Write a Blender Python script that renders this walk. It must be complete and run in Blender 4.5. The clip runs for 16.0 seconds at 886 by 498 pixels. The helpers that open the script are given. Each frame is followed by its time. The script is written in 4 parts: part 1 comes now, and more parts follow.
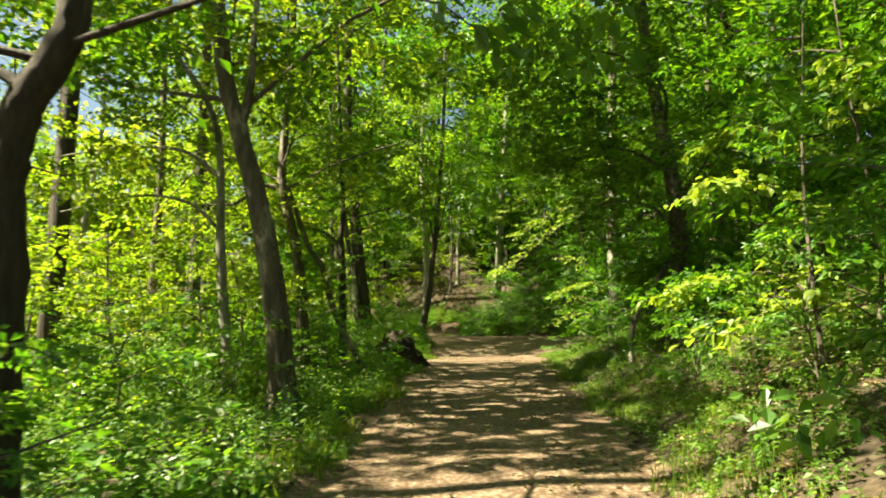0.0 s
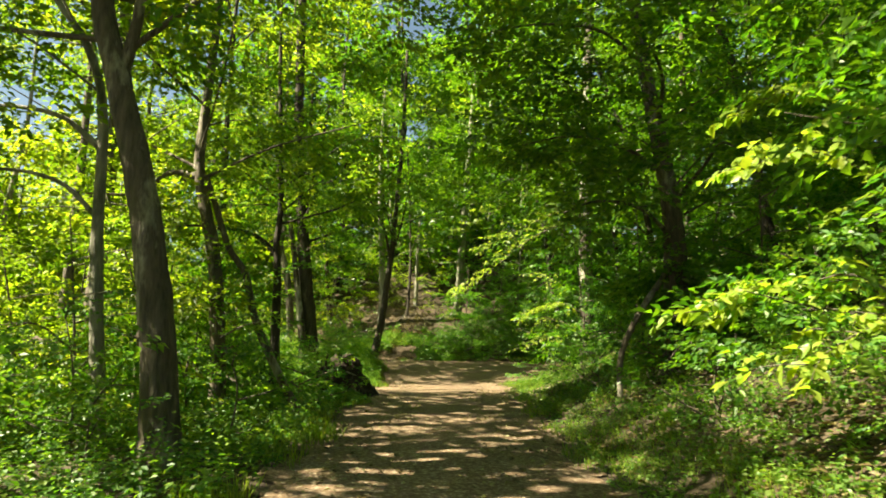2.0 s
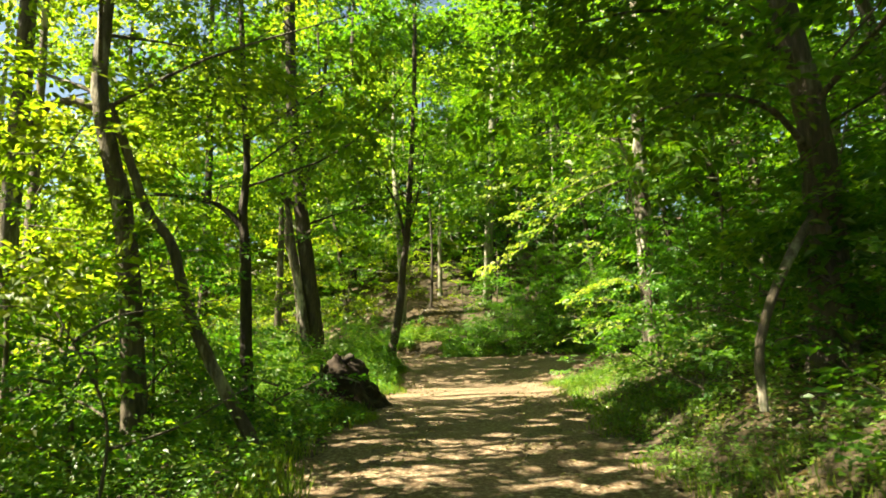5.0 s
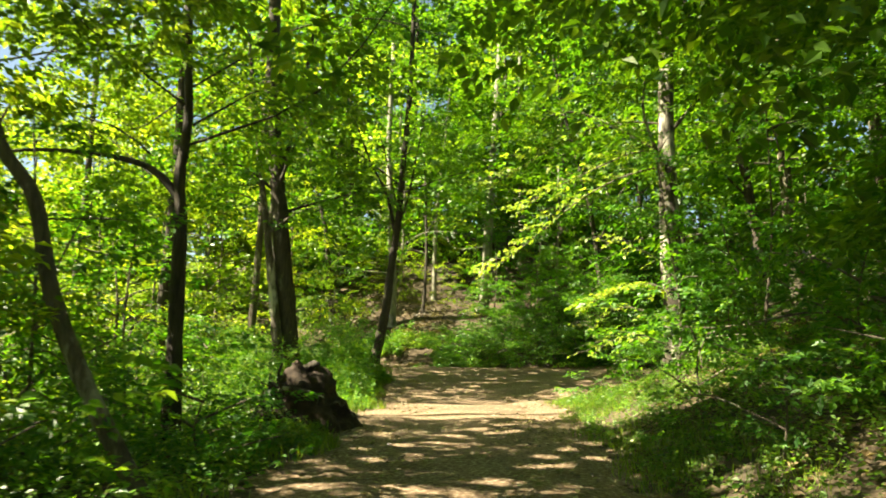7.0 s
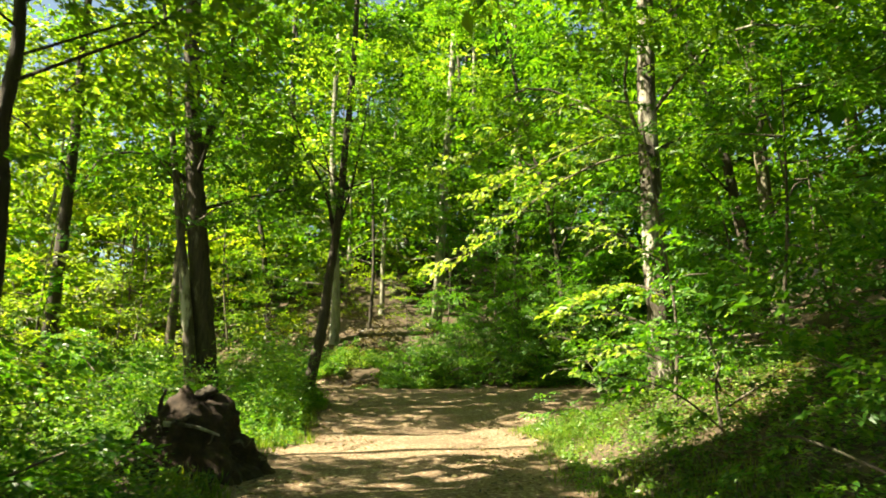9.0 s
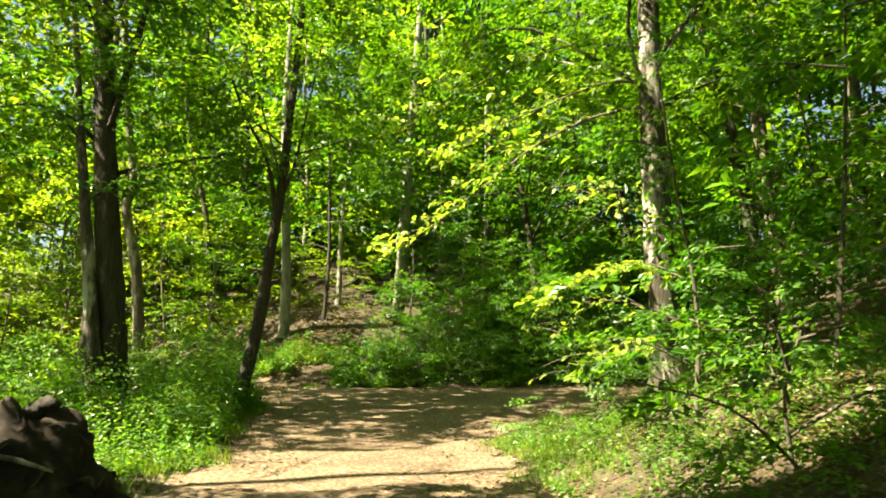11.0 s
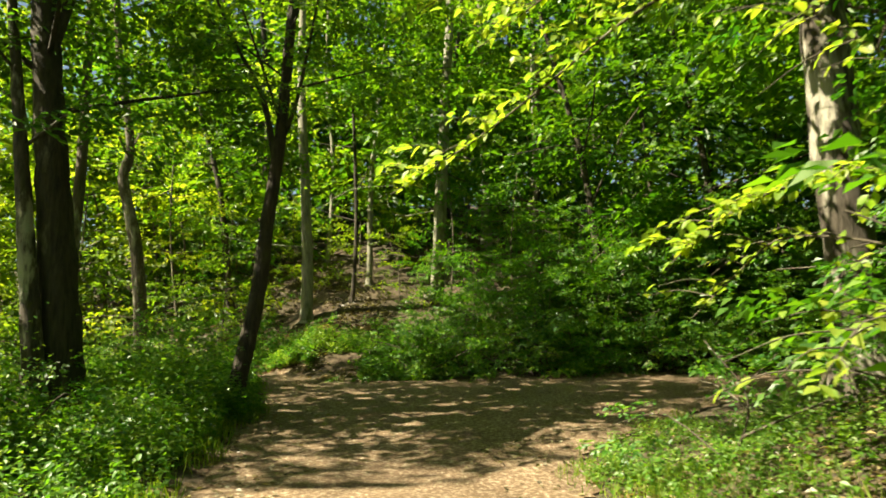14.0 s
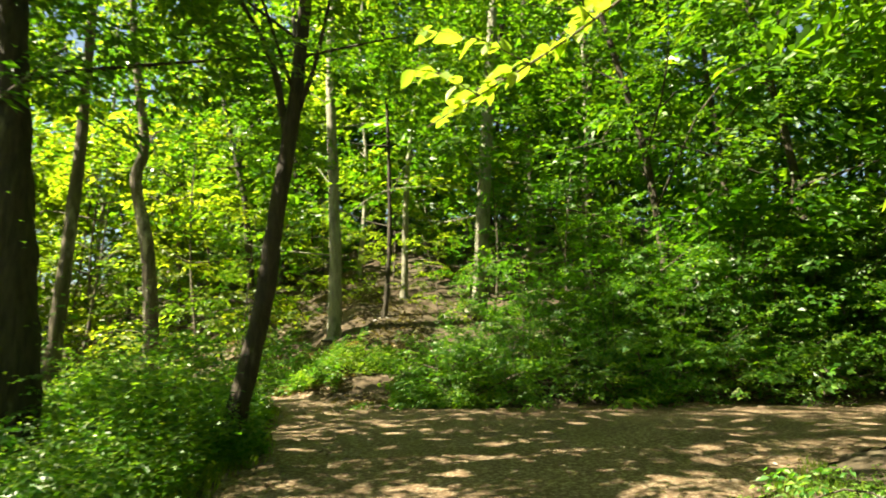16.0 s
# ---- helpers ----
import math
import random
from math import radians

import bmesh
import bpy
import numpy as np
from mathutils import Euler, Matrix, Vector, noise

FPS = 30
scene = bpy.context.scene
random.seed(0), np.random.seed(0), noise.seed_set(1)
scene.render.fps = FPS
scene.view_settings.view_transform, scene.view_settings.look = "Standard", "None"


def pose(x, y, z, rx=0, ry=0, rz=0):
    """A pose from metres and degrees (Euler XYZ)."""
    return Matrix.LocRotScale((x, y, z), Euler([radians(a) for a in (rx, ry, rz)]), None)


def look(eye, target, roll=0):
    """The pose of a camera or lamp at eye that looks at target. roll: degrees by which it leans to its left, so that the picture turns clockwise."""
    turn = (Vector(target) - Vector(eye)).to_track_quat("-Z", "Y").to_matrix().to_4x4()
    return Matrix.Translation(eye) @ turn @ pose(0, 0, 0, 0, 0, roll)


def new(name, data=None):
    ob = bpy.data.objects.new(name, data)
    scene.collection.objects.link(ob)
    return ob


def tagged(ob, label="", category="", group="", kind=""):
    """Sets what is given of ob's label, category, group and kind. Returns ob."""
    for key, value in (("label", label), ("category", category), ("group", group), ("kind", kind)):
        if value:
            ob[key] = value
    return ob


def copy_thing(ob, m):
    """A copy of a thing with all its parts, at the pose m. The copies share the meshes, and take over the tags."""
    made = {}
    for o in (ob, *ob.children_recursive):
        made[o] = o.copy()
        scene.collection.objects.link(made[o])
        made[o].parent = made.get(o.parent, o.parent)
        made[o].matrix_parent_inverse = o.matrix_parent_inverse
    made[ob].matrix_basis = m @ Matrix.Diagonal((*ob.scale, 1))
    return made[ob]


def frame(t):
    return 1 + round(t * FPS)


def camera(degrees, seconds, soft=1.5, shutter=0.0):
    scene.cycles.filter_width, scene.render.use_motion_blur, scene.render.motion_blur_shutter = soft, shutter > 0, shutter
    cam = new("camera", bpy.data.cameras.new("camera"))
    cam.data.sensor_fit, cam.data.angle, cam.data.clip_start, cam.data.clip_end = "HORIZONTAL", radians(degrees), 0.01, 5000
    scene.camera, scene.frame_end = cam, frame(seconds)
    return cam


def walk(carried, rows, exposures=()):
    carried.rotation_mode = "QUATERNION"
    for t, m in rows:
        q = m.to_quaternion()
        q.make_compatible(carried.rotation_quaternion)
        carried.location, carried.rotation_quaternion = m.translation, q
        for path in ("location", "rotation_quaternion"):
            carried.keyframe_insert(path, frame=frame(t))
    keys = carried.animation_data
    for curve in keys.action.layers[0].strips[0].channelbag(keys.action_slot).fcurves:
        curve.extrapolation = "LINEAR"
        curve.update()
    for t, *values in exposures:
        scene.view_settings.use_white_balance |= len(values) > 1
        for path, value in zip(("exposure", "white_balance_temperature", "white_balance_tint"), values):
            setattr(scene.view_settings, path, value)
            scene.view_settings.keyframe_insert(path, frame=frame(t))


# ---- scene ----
cam = camera(69.0, 16.0, 1.8, 0.4)
METRES, EYE, TILT, LEAN, TURN = 20.0, 1.5, 6.0, 0.0, 0.0
ROWS = [
    (0.0, 0.0, 0.0, 0.0, -0.0, 0.0, 0.0),
    (0.5, 0.0058, 0.0308, -0.0038, -2.01, 1.42, -0.45),
    (1.0, 0.0069, 0.0613, -0.007, -1.99, 3.25, -1.16),
    (1.5, 0.0092, 0.0903, -0.0114, -4.35, 2.32, -1.49),
    (2.0, 0.0096, 0.1228, -0.0154, -3.47, 2.14, -1.32),
    (2.5, 0.0121, 0.1545, -0.019, -3.7, 2.69, -1.17),
    (3.0, 0.0177, 0.1871, -0.0226, -3.68, 2.82, -1.0),
    (5.5, 0.0263, 0.3546, -0.0419, -0.65, 1.55, 1.4),
    (6.0, 0.0288, 0.3855, -0.0452, -0.43, 1.6, 0.49),
    (6.5, 0.0307, 0.4169, -0.048, 1.4, 2.3, 0.02),
    (7.0, 0.0346, 0.4452, -0.051, -1.26, 2.29, -0.76),
    (7.5, 0.0385, 0.4758, -0.0543, -2.43, 2.73, -0.72),
    (8.0, 0.0399, 0.5073, -0.0587, -5.32, 2.68, -0.41),
    (8.5, 0.0429, 0.5394, -0.0624, -4.57, 2.77, -0.36),
    (9.0, 0.0453, 0.5715, -0.0657, -5.5, 3.99, -0.6),
    (11.5, 0.0708, 0.7235, -0.0783, -8.6, 3.43, -1.06),
    (12.0, 0.0754, 0.7546, -0.082, -7.63, 3.6, -1.13),
    (12.5, 0.0769, 0.7838, -0.0846, -7.77, 3.37, -1.16),
    (13.0, 0.08, 0.8125, -0.0881, -6.31, 3.19, -0.32),
    (13.5, 0.0809, 0.8422, -0.091, -5.54, 3.39, -0.09),
    (14.0, 0.0837, 0.8703, -0.0936, -4.86, 2.16, 0.33),
    (14.5, 0.0832, 0.9012, -0.0965, -2.18, 4.11, 0.08),
    (15.0, 0.0848, 0.93, -0.0979, -2.09, 3.66, -0.44),
    (15.5, 0.0836, 0.9598, -0.1004, 1.38, 3.57, -0.1),
    (16.0, 0.0847, 0.9891, -0.1033, -1.55, 3.76, 0.14),
]
walk(cam, [(t, pose(0, 0, EYE, TILT, LEAN, TURN) @ pose(METRES * x, METRES * y, METRES * z, 90 + pitch, roll, yaw)) for t, x, y, z, yaw, pitch, roll in ROWS],
     [(t, stops, 7900, 0) for t, stops in ((0.0, 2.48), (1.5, 2.45), (3.0, 2.45), (5.5, 2.85), (7.0, 2.8), (9.0, 2.75), (12.5, 2.75), (13.5, 2.38), (14.5, 2.08), (15.0, 2.45), (15.5, 2.72), (16.0, 2.75))])

# ---- light ----
SUN_TO = Vector((-0.68, -0.10, 0.73)).normalized()
world = bpy.data.worlds.new("sky_world")
scene.world = world
world.use_nodes = True
wn = world.node_tree.nodes
sky = wn.new("ShaderNodeTexSky")
sky.sky_type, sky.sun_disc = "NISHITA", False
sky.sun_elevation = math.asin(SUN_TO.z)
sky.sun_rotation = math.atan2(SUN_TO.x, SUN_TO.y)
world.node_tree.links.new(sky.outputs[0], wn["Background"].inputs[0])
wn["Background"].inputs[1].default_value = 0.034
sun = new("sun", bpy.data.lights.new("sun", "SUN"))
sun.data.energy, sun.data.angle, sun.data.color = 5.0, radians(0.5), (1.0, 0.94, 0.82)
sun.matrix_world = look((0, 0, 30), Vector((0, 0, 30)) - SUN_TO)

# ---- materials ----
def material(name):
    m = bpy.data.materials.new(name)
    m.use_nodes = True
    return m, m.node_tree.nodes, m.node_tree.links, m.node_tree.nodes["Principled BSDF"]


def ramp(nodes, links, source, stops):
    r = nodes.new("ShaderNodeValToRGB")
    while len(r.color_ramp.elements) < len(stops):
        r.color_ramp.elements.new(0.5)
    for e, (p, c) in zip(r.color_ramp.elements, stops):
        e.position, e.color = p, (*c, 1)
    links.new(source, r.inputs[0])
    return r.outputs[0]


def noise_node(nodes, links, scale, detail=4, stretch=None, rough=0.6):
    co = nodes.new("ShaderNodeTexCoord")
    n = nodes.new("ShaderNodeTexNoise")
    n.inputs["Scale"].default_value, n.inputs["Detail"].default_value, n.inputs["Roughness"].default_value = scale, detail, rough
    if stretch:
        mp = nodes.new("ShaderNodeMapping")
        mp.inputs["Scale"].default_value = stretch
        links.new(co.outputs["Object"], mp.inputs[0])
        links.new(mp.outputs[0], n.inputs[0])
    else:
        links.new(co.outputs["Object"], n.inputs[0])
    return n.outputs[0]


def blend(nodes, links, fac, a, b, mode="MIX"):
    x = nodes.new("ShaderNodeMix")
    x.data_type, x.blend_type = "RGBA", mode
    for sock, v in ((x.inputs[0], fac), (x.inputs[6], a), (x.inputs[7], b)):
        if isinstance(v, (int, float)):
            sock.default_value = v
        elif isinstance(v, tuple):
            sock.default_value = (*v, 1)
        else:
            links.new(v, sock)
    return x.outputs[2]


def leaf_material(name, dark, mid, light, glow=0.5, blue=0.65):
    m, n, l, p = material(name)
    geo = n.new("ShaderNodeNewGeometry")
    info = n.new("ShaderNodeObjectInfo")
    col = ramp(n, l, geo.outputs["Random Per Island"], [(0.0, dark), (0.5, mid), (1.0, light)])
    big = ramp(n, l, noise_node(n, l, 0.9, 2), [(0.35, (0.72, 0.8, 0.7)), (0.65, (1.2, 1.12, 1.0))])
    col = blend(n, l, 1.0, col, big, "MULTIPLY")
    each = ramp(n, l, info.outputs["Random"], [(0.0, (0.75, 0.9, 0.8)), (1.0, (1.25, 1.08, 0.9))])
    col = blend(n, l, 1.0, col, each, "MULTIPLY")
    l.new(col, p.inputs["Base Color"])
    p.inputs["Roughness"].default_value = 0.42
    t = n.new("ShaderNodeBsdfTranslucent")
    l.new(blend(n, l, 1.0, col, (1.95, 2.0, blue), "MULTIPLY"), t.inputs[0])
    mix = n.new("ShaderNodeMixShader")
    mix.inputs[0].default_value = glow
    l.new(p.outputs[0], mix.inputs[1])
    l.new(t.outputs[0], mix.inputs[2])
    l.new(mix.outputs[0], n["Material Output"].inputs[0])
    return m


def bark_material(name, dark, light, patch, amount=0.55):
    m, n, l, p = material(name)
    fine = noise_node(n, l, 14, 7, (1, 1, 0.16), 0.7)
    col = ramp(n, l, fine, [(0.35, dark), (0.65, light)])
    spots = ramp(n, l, noise_node(n, l, 2.2, 5, (1, 1, 0.3), 0.7), [(amount, (0, 0, 0)), (amount + 0.1, (1, 1, 1))])
    col = blend(n, l, spots, col, patch)
    l.new(col, p.inputs["Base Color"])
    p.inputs["Roughness"].default_value = 0.9
    b = n.new("ShaderNodeBump")
    b.inputs["Strength"].default_value, b.inputs["Distance"].default_value = 1.0, 0.05
    l.new(fine, b.inputs["Height"])
    l.new(b.outputs[0], p.inputs["Normal"])
    return m


def earth_material(name, stops, wide, scale, bump=0.6, fine_scale=None):
    m, n, l, p = material(name)
    fine = noise_node(n, l, scale, 8, None, 0.7)
    col = ramp(n, l, fine, stops)
    big = ramp(n, l, noise_node(n, l, 0.7, 4), wide)
    col = blend(n, l, 1.0, col, big, "MULTIPLY")
    l.new(col, p.inputs["Base Color"])
    p.inputs["Roughness"].default_value = 0.95
    b = n.new("ShaderNodeBump")
    b.inputs["Strength"].default_value, b.inputs["Distance"].default_value = bump, 0.03
    l.new(fine, b.inputs["Height"])
    l.new(b.outputs[0], p.inputs["Normal"])
    return m


LEAF_CANOPY = leaf_material("leaf_canopy", (0.033, 0.096, 0.017), (0.064, 0.157, 0.024), (0.125, 0.225, 0.04), 0.5)
# valley foliage: paler, yellower and more translucent, with sunlight put into its colour
LEAF_VALLEY_LIT = leaf_material("leaf_valley_lit", (0.065, 0.125, 0.016), (0.12, 0.19, 0.028), (0.22, 0.27, 0.06), 0.64, 0.8)
LEAF_LOW = leaf_material("leaf_understorey", (0.03, 0.103, 0.018), (0.06, 0.167, 0.026), (0.125, 0.235, 0.042), 0.5)
LEAF_HERB = leaf_material("leaf_herb", (0.033, 0.112, 0.02), (0.075, 0.183, 0.035), (0.18, 0.28, 0.07), 0.47)
# overhanging sprays: pale yellow-green has the sun on the leaves mixed in
LEAF_SUNLIT = leaf_material("leaf_sunlit", (0.13, 0.21, 0.03), (0.21, 0.29, 0.055), (0.32, 0.38, 0.11), 0.5, 0.9)
# lighter version of the herb leaf, coloured as the verge looks in sun
LEAF_VERGE_LIT = leaf_material("leaf_verge_lit", (0.06, 0.13, 0.02), (0.12, 0.2, 0.04), (0.25, 0.31, 0.1), 0.45)
GRASS = leaf_material("grass_blade", (0.06, 0.13, 0.015), (0.11, 0.19, 0.025), (0.21, 0.27, 0.06), 0.4)
LITTER = leaf_material("dry_leaf", (0.05, 0.032, 0.018), (0.14, 0.095, 0.058), (0.34, 0.26, 0.17), 0.15)
BARK_DARK = bark_material("bark_dark", (0.016, 0.012, 0.008), (0.065, 0.049, 0.034), (0.16, 0.14, 0.1), 0.6)
# pale patches here also stand in for sunlit spots on the trunks
BARK_GREY = bark_material("bark_grey", (0.04, 0.031, 0.021), (0.13, 0.104, 0.072), (0.29, 0.26, 0.2), 0.55)
BARK_PALE = bark_material("bark_pale", (0.13, 0.12, 0.09), (0.3, 0.28, 0.22), (0.08, 0.085, 0.05), 0.52)
BARK_FLAKE = bark_material("bark_flaking", (0.03, 0.022, 0.015), (0.1, 0.08, 0.06), (0.36, 0.33, 0.27), 0.49)
TWIG = bark_material("twig_bark", (0.05, 0.04, 0.03), (0.14, 0.11, 0.08), (0.16, 0.15, 0.1))
FLOOR = earth_material("forest_floor", [(0.3, (0.018, 0.013, 0.008)), (0.5, (0.055, 0.038, 0.023)), (0.7, (0.14, 0.102, 0.065))],
                       [(0.35, (0.7, 0.75, 0.6)), (0.65, (1.15, 1.05, 0.95))], 14)
# brown dirt; the cream end of the ramp adds to sun flecks and glare
DIRT = earth_material("path_dirt", [(0.28, (0.042, 0.024, 0.012)), (0.5, (0.128, 0.08, 0.045)), (0.72, (0.47, 0.41, 0.325))],
                      [(0.35, (0.72, 0.66, 0.6)), (0.65, (1.15, 1.12, 1.06))], 17, 0.5)
SOIL = earth_material("root_soil", [(0.3, (0.012, 0.007, 0.005)), (0.55, (0.038, 0.023, 0.014)), (0.75, (0.09, 0.06, 0.036))],
                      [(0.35, (0.7, 0.7, 0.7)), (0.65, (1.1, 1.05, 1.0))], 9, 1.0)

# ---- the lie of the land ----
def smooth(a, b, x):
    t = np.clip((np.asarray(x, float) - a) / (b - a), 0, 1)
    return t * t * (3 - 2 * t)


def left_edge(y):
    return np.interp(y, [-30, 5, 13, 21, 25, 30, 34, 35, 35.5, 36.2, 43, 60], [-1.2, -1.15, -1.0, -0.75, -0.4, -0.7, -1.3, -2.3, -5, -12, -14, -18])


def right_edge(y):
    return np.interp(y, [-30, 5, 9, 13, 17, 22, 24, 26, 28.6, 31, 33.6, 33.7, 36, 36.6, 37.2, 37.8, 38.5, 43, 60],
                     [1.4, 1.9, 2.35, 2.6, 3.0, 3.45, 3.6, 4.2, 7.2, 14, 40, 0.6, -1.0, -2.4, -4.5, -7, -11.9, -13.9, -17.9])


def bumps(x, y):
    return (0.05 * np.sin(x * 1.3 + 0.7 * y) * np.sin(y * 0.9 - x * 0.4) + 0.09 * np.sin(0.41 * x + 1.1) * np.sin(0.37 * y)
            + 0.03 * np.sin(2.9 * x + 1.3 * y) * np.sin(2.3 * y - 1.7 * x))


def height(x, y):
    x, y = np.asarray(x, float), np.asarray(y, float)
    z = 0.5 * smooth(24, 33, y) + 0.15 * smooth(33, 38, y)
    dl, dr = left_edge(y) - x, x - right_edge(y)
    off = np.maximum(dl, dr)
    # bank beside the path
    fall = smooth(0, 5, 25.5 + 0.75 * np.clip(x - 4, 0, 60) - y)
    bank = np.minimum(0.47 * np.clip(dr - 0.35, 0, 200), 9) * fall * (dr > 0)
    # slope behind the bend
    foot = 35.2 + np.clip(-x - 0.5, 0, 60) * 0.95 - 0.6 * smooth(2, 8, x)
    hill = 24 * (1 - np.exp(-0.46 * np.clip(y - foot, 0, 200) / 24))
    # ground falls away on the valley side
    valley = -0.16 * np.clip(-x - 4.5, 0, 26) * (1 - smooth(30, 46, y))
    rough = bumps(x, y) * smooth(-0.2, 1.0, off)
    return z + bank + hill + valley + rough - 0.05 * smooth(0.25, -0.1, off)


def h(x, y):
    return float(height(x, y))


# ---- mesh helpers ----
def raw_mesh(name, verts, tris, mats, smooth_shade=False):
    me = bpy.data.meshes.new(name)
    verts, tris = np.asarray(verts, np.float32), np.asarray(tris, np.int32)
    me.vertices.add(len(verts))
    me.vertices.foreach_set("co", verts.ravel())
    me.loops.add(tris.size)
    me.loops.foreach_set("vertex_index", tris.ravel())
    me.polygons.add(len(tris))
    me.polygons.foreach_set("loop_start", np.arange(0, tris.size, 3, dtype=np.int32))
    me.polygons.foreach_set("use_smooth", np.full(len(tris), smooth_shade))
    me.update(calc_edges=True)
    me.validate()
    for m in mats if isinstance(mats, (list, tuple)) else [mats]:
        me.materials.append(m)
    return me


def part(name, mesh, parent, label=""):
    ob = new(name, mesh)
    ob.parent = parent
    if label:
        tagged(ob, label)
    return ob


def spline(points, steps):
    """Catmull-Rom through a few points."""
    p = np.asarray(points, float)
    p = np.vstack([2 * p[0] - p[1], p, 2 * p[-1] - p[-2]])
    out = []
    for i in range(1, len(p) - 2):
        for s in np.linspace(0, 1, steps, endpoint=False):
            a, b, c, d = p[i - 1:i + 3]
            out.append(0.5 * (2 * b + (c - a) * s + (2 * a - 5 * b + 4 * c - d) * s * s + (3 * b - a - 3 * c + d) * s ** 3))
    out.append(p[-2])
    return np.array(out)


def tube_arrays(points, r0, r1, steps=6, sides=8, flare=0.0, rng=None, knobs=0.05):
    rng = rng or np.random.default_rng(5)
    c = spline(points, steps)
    n = len(c)
    along = np.linspace(0, 1, n)
    rad = r0 + (r1 - r0) * along ** 0.8
    if flare:
        rad = rad * (1 + flare * np.exp(-along * n * 0.9))
    tan = np.gradient(c, axis=0)
    tan /= np.linalg.norm(tan, axis=1)[:, None] + 1e-9
    ref = np.tile([0.0, 1.0, 0.0], (n, 1))
    ref[np.abs(tan[:, 1]) > 0.9] = (1.0, 0, 0)
    u = np.cross(ref, tan)
    u /= np.linalg.norm(u, axis=1)[:, None]
    v = np.cross(tan, u)
    ang = np.linspace(0, 2 * np.pi, sides, endpoint=False)
    wob = 1 + knobs * rng.standard_normal((n, sides))
    ring = c[:, None] + (rad[:, None] * wob)[:, :, None] * (np.cos(ang)[None, :, None] * u[:, None] + np.sin(ang)[None, :, None] * v[:, None])
    verts = ring.reshape(-1, 3)
    i, j = np.meshgrid(np.arange(n - 1), np.arange(sides), indexing="ij")
    a, b = i * sides + j, i * sides + (j + 1) % sides
    tris = np.concatenate([np.stack([a, b, b + sides], -1).reshape(-1, 3), np.stack([a, b + sides, a + sides], -1).reshape(-1, 3)])
    verts = np.vstack([verts, c[-1:] + tan[-1:] * r1])
    top = (n - 1) * sides
    cap = np.array([[top + k, top + (k + 1) % sides, len(verts) - 1] for k in range(sides)])
    return verts, np.vstack([tris, cap])


def tube(name, points, r0, r1, mat, **kw):
    v, t = tube_arrays(points, r0, r1, **kw)
    return raw_mesh(name, v, t, mat, True)


def leaf_verts(pos, way, normal, size, fold=0.12, width=0.55):
    """Two-triangle folded leaves: base, two flanks, tip."""
    side = np.cross(normal, way)
    side /= np.linalg.norm(side, axis=1)[:, None] + 1e-9
    up = np.cross(way, side)
    s = size[:, None]
    mid = pos + way * s * 0.45
    a = mid + side * s * width / 2 + up * s * fold
    b = mid - side * s * width / 2 + up * s * fold
    tip = pos + way * s - up * s * 0.06
    return np.stack([pos, b, tip, a], 1)


def leaf_tris(n):
    k = np.arange(n)[:, None] * 4
    return np.concatenate([k + np.array([[0, 1, 2]]), k + np.array([[0, 2, 3]])])


def spray_template(rng, length=1.0, leaves=40, leaf=0.15, twigs=6, lift=0.35):
    """A flat fan of side twigs with leaves on both sides, pointing along +x."""
    pos, way = [], []
    for k in range(leaves):
        tw = k % twigs
        start = length * (0.1 + 0.75 * tw / twigs)
        turn = (1 if tw % 2 else -1) * rng.uniform(0.45, 0.95) if tw < twigs - 1 else 0.0
        reach = rng.uniform(0.05, 1) * (length - start) * 0.8
        p = np.array([start + reach * math.cos(turn), reach * math.sin(turn), -0.12 * reach + rng.normal(0, 0.035)])
        a = turn + (1 if rng.random() < 0.5 else -1) * rng.uniform(0.3, 1.1)
        pos.append(p)
        way.append([math.cos(a), math.sin(a), rng.normal(-0.18, 0.25)])
    pos, way = np.array(pos), np.array(way)
    way /= np.linalg.norm(way, axis=1)[:, None]
    nor = np.stack([rng.normal(0, lift, leaves), rng.normal(0, lift, leaves), np.ones(leaves)], 1)
    return leaf_verts(pos, way, nor, leaf * rng.uniform(0.65, 1.25, leaves))


RNG = np.random.default_rng(11)
SPRAYS = [spray_template(RNG) for _ in range(6)]
SPRAYS_NEAR = [spray_template(RNG, 1.0, 62, 0.12, 7) for _ in range(6)]
SPRAYS_FAR = [spray_template(RNG, 1.0, 26, 0.17, 6) for _ in range(6)]
SPRAYS_FINE = [spray_template(RNG, 1.0, 30, 0.16, 6) for _ in range(6)]


def place_sprays(at, heading, pitch, size, rng, templates=SPRAYS, roll=0.3):
    """All leaves of the sprays at those places, as one array of triangles."""
    n = len(at)
    roll = rng.normal(0, roll, n)
    ch, sh, cp, sp, cr, sr = np.cos(heading), np.sin(heading), np.cos(pitch), np.sin(pitch), np.cos(roll), np.sin(roll)
    x = np.stack([ch * cp, sh * cp, sp], 1)
    y0 = np.stack([-sh, ch, np.zeros(n)], 1)
    z0 = np.cross(x, y0)
    y = y0 * cr[:, None] + z0 * sr[:, None]
    z = np.cross(x, y)
    basis = np.stack([x, y, z], 2) * size[:, None, None]
    which = rng.integers(0, len(templates), n)
    out = []
    for k, t in enumerate(templates):
        sel = which == k
        if sel.any():
            pts = t.reshape(-1, 3)
            out.append((np.einsum("sij,pj->spi", basis[sel], pts) + at[sel][:, None]).reshape(-1, 3))
    v = np.vstack(out)
    return v, leaf_tris(len(v) // 4)


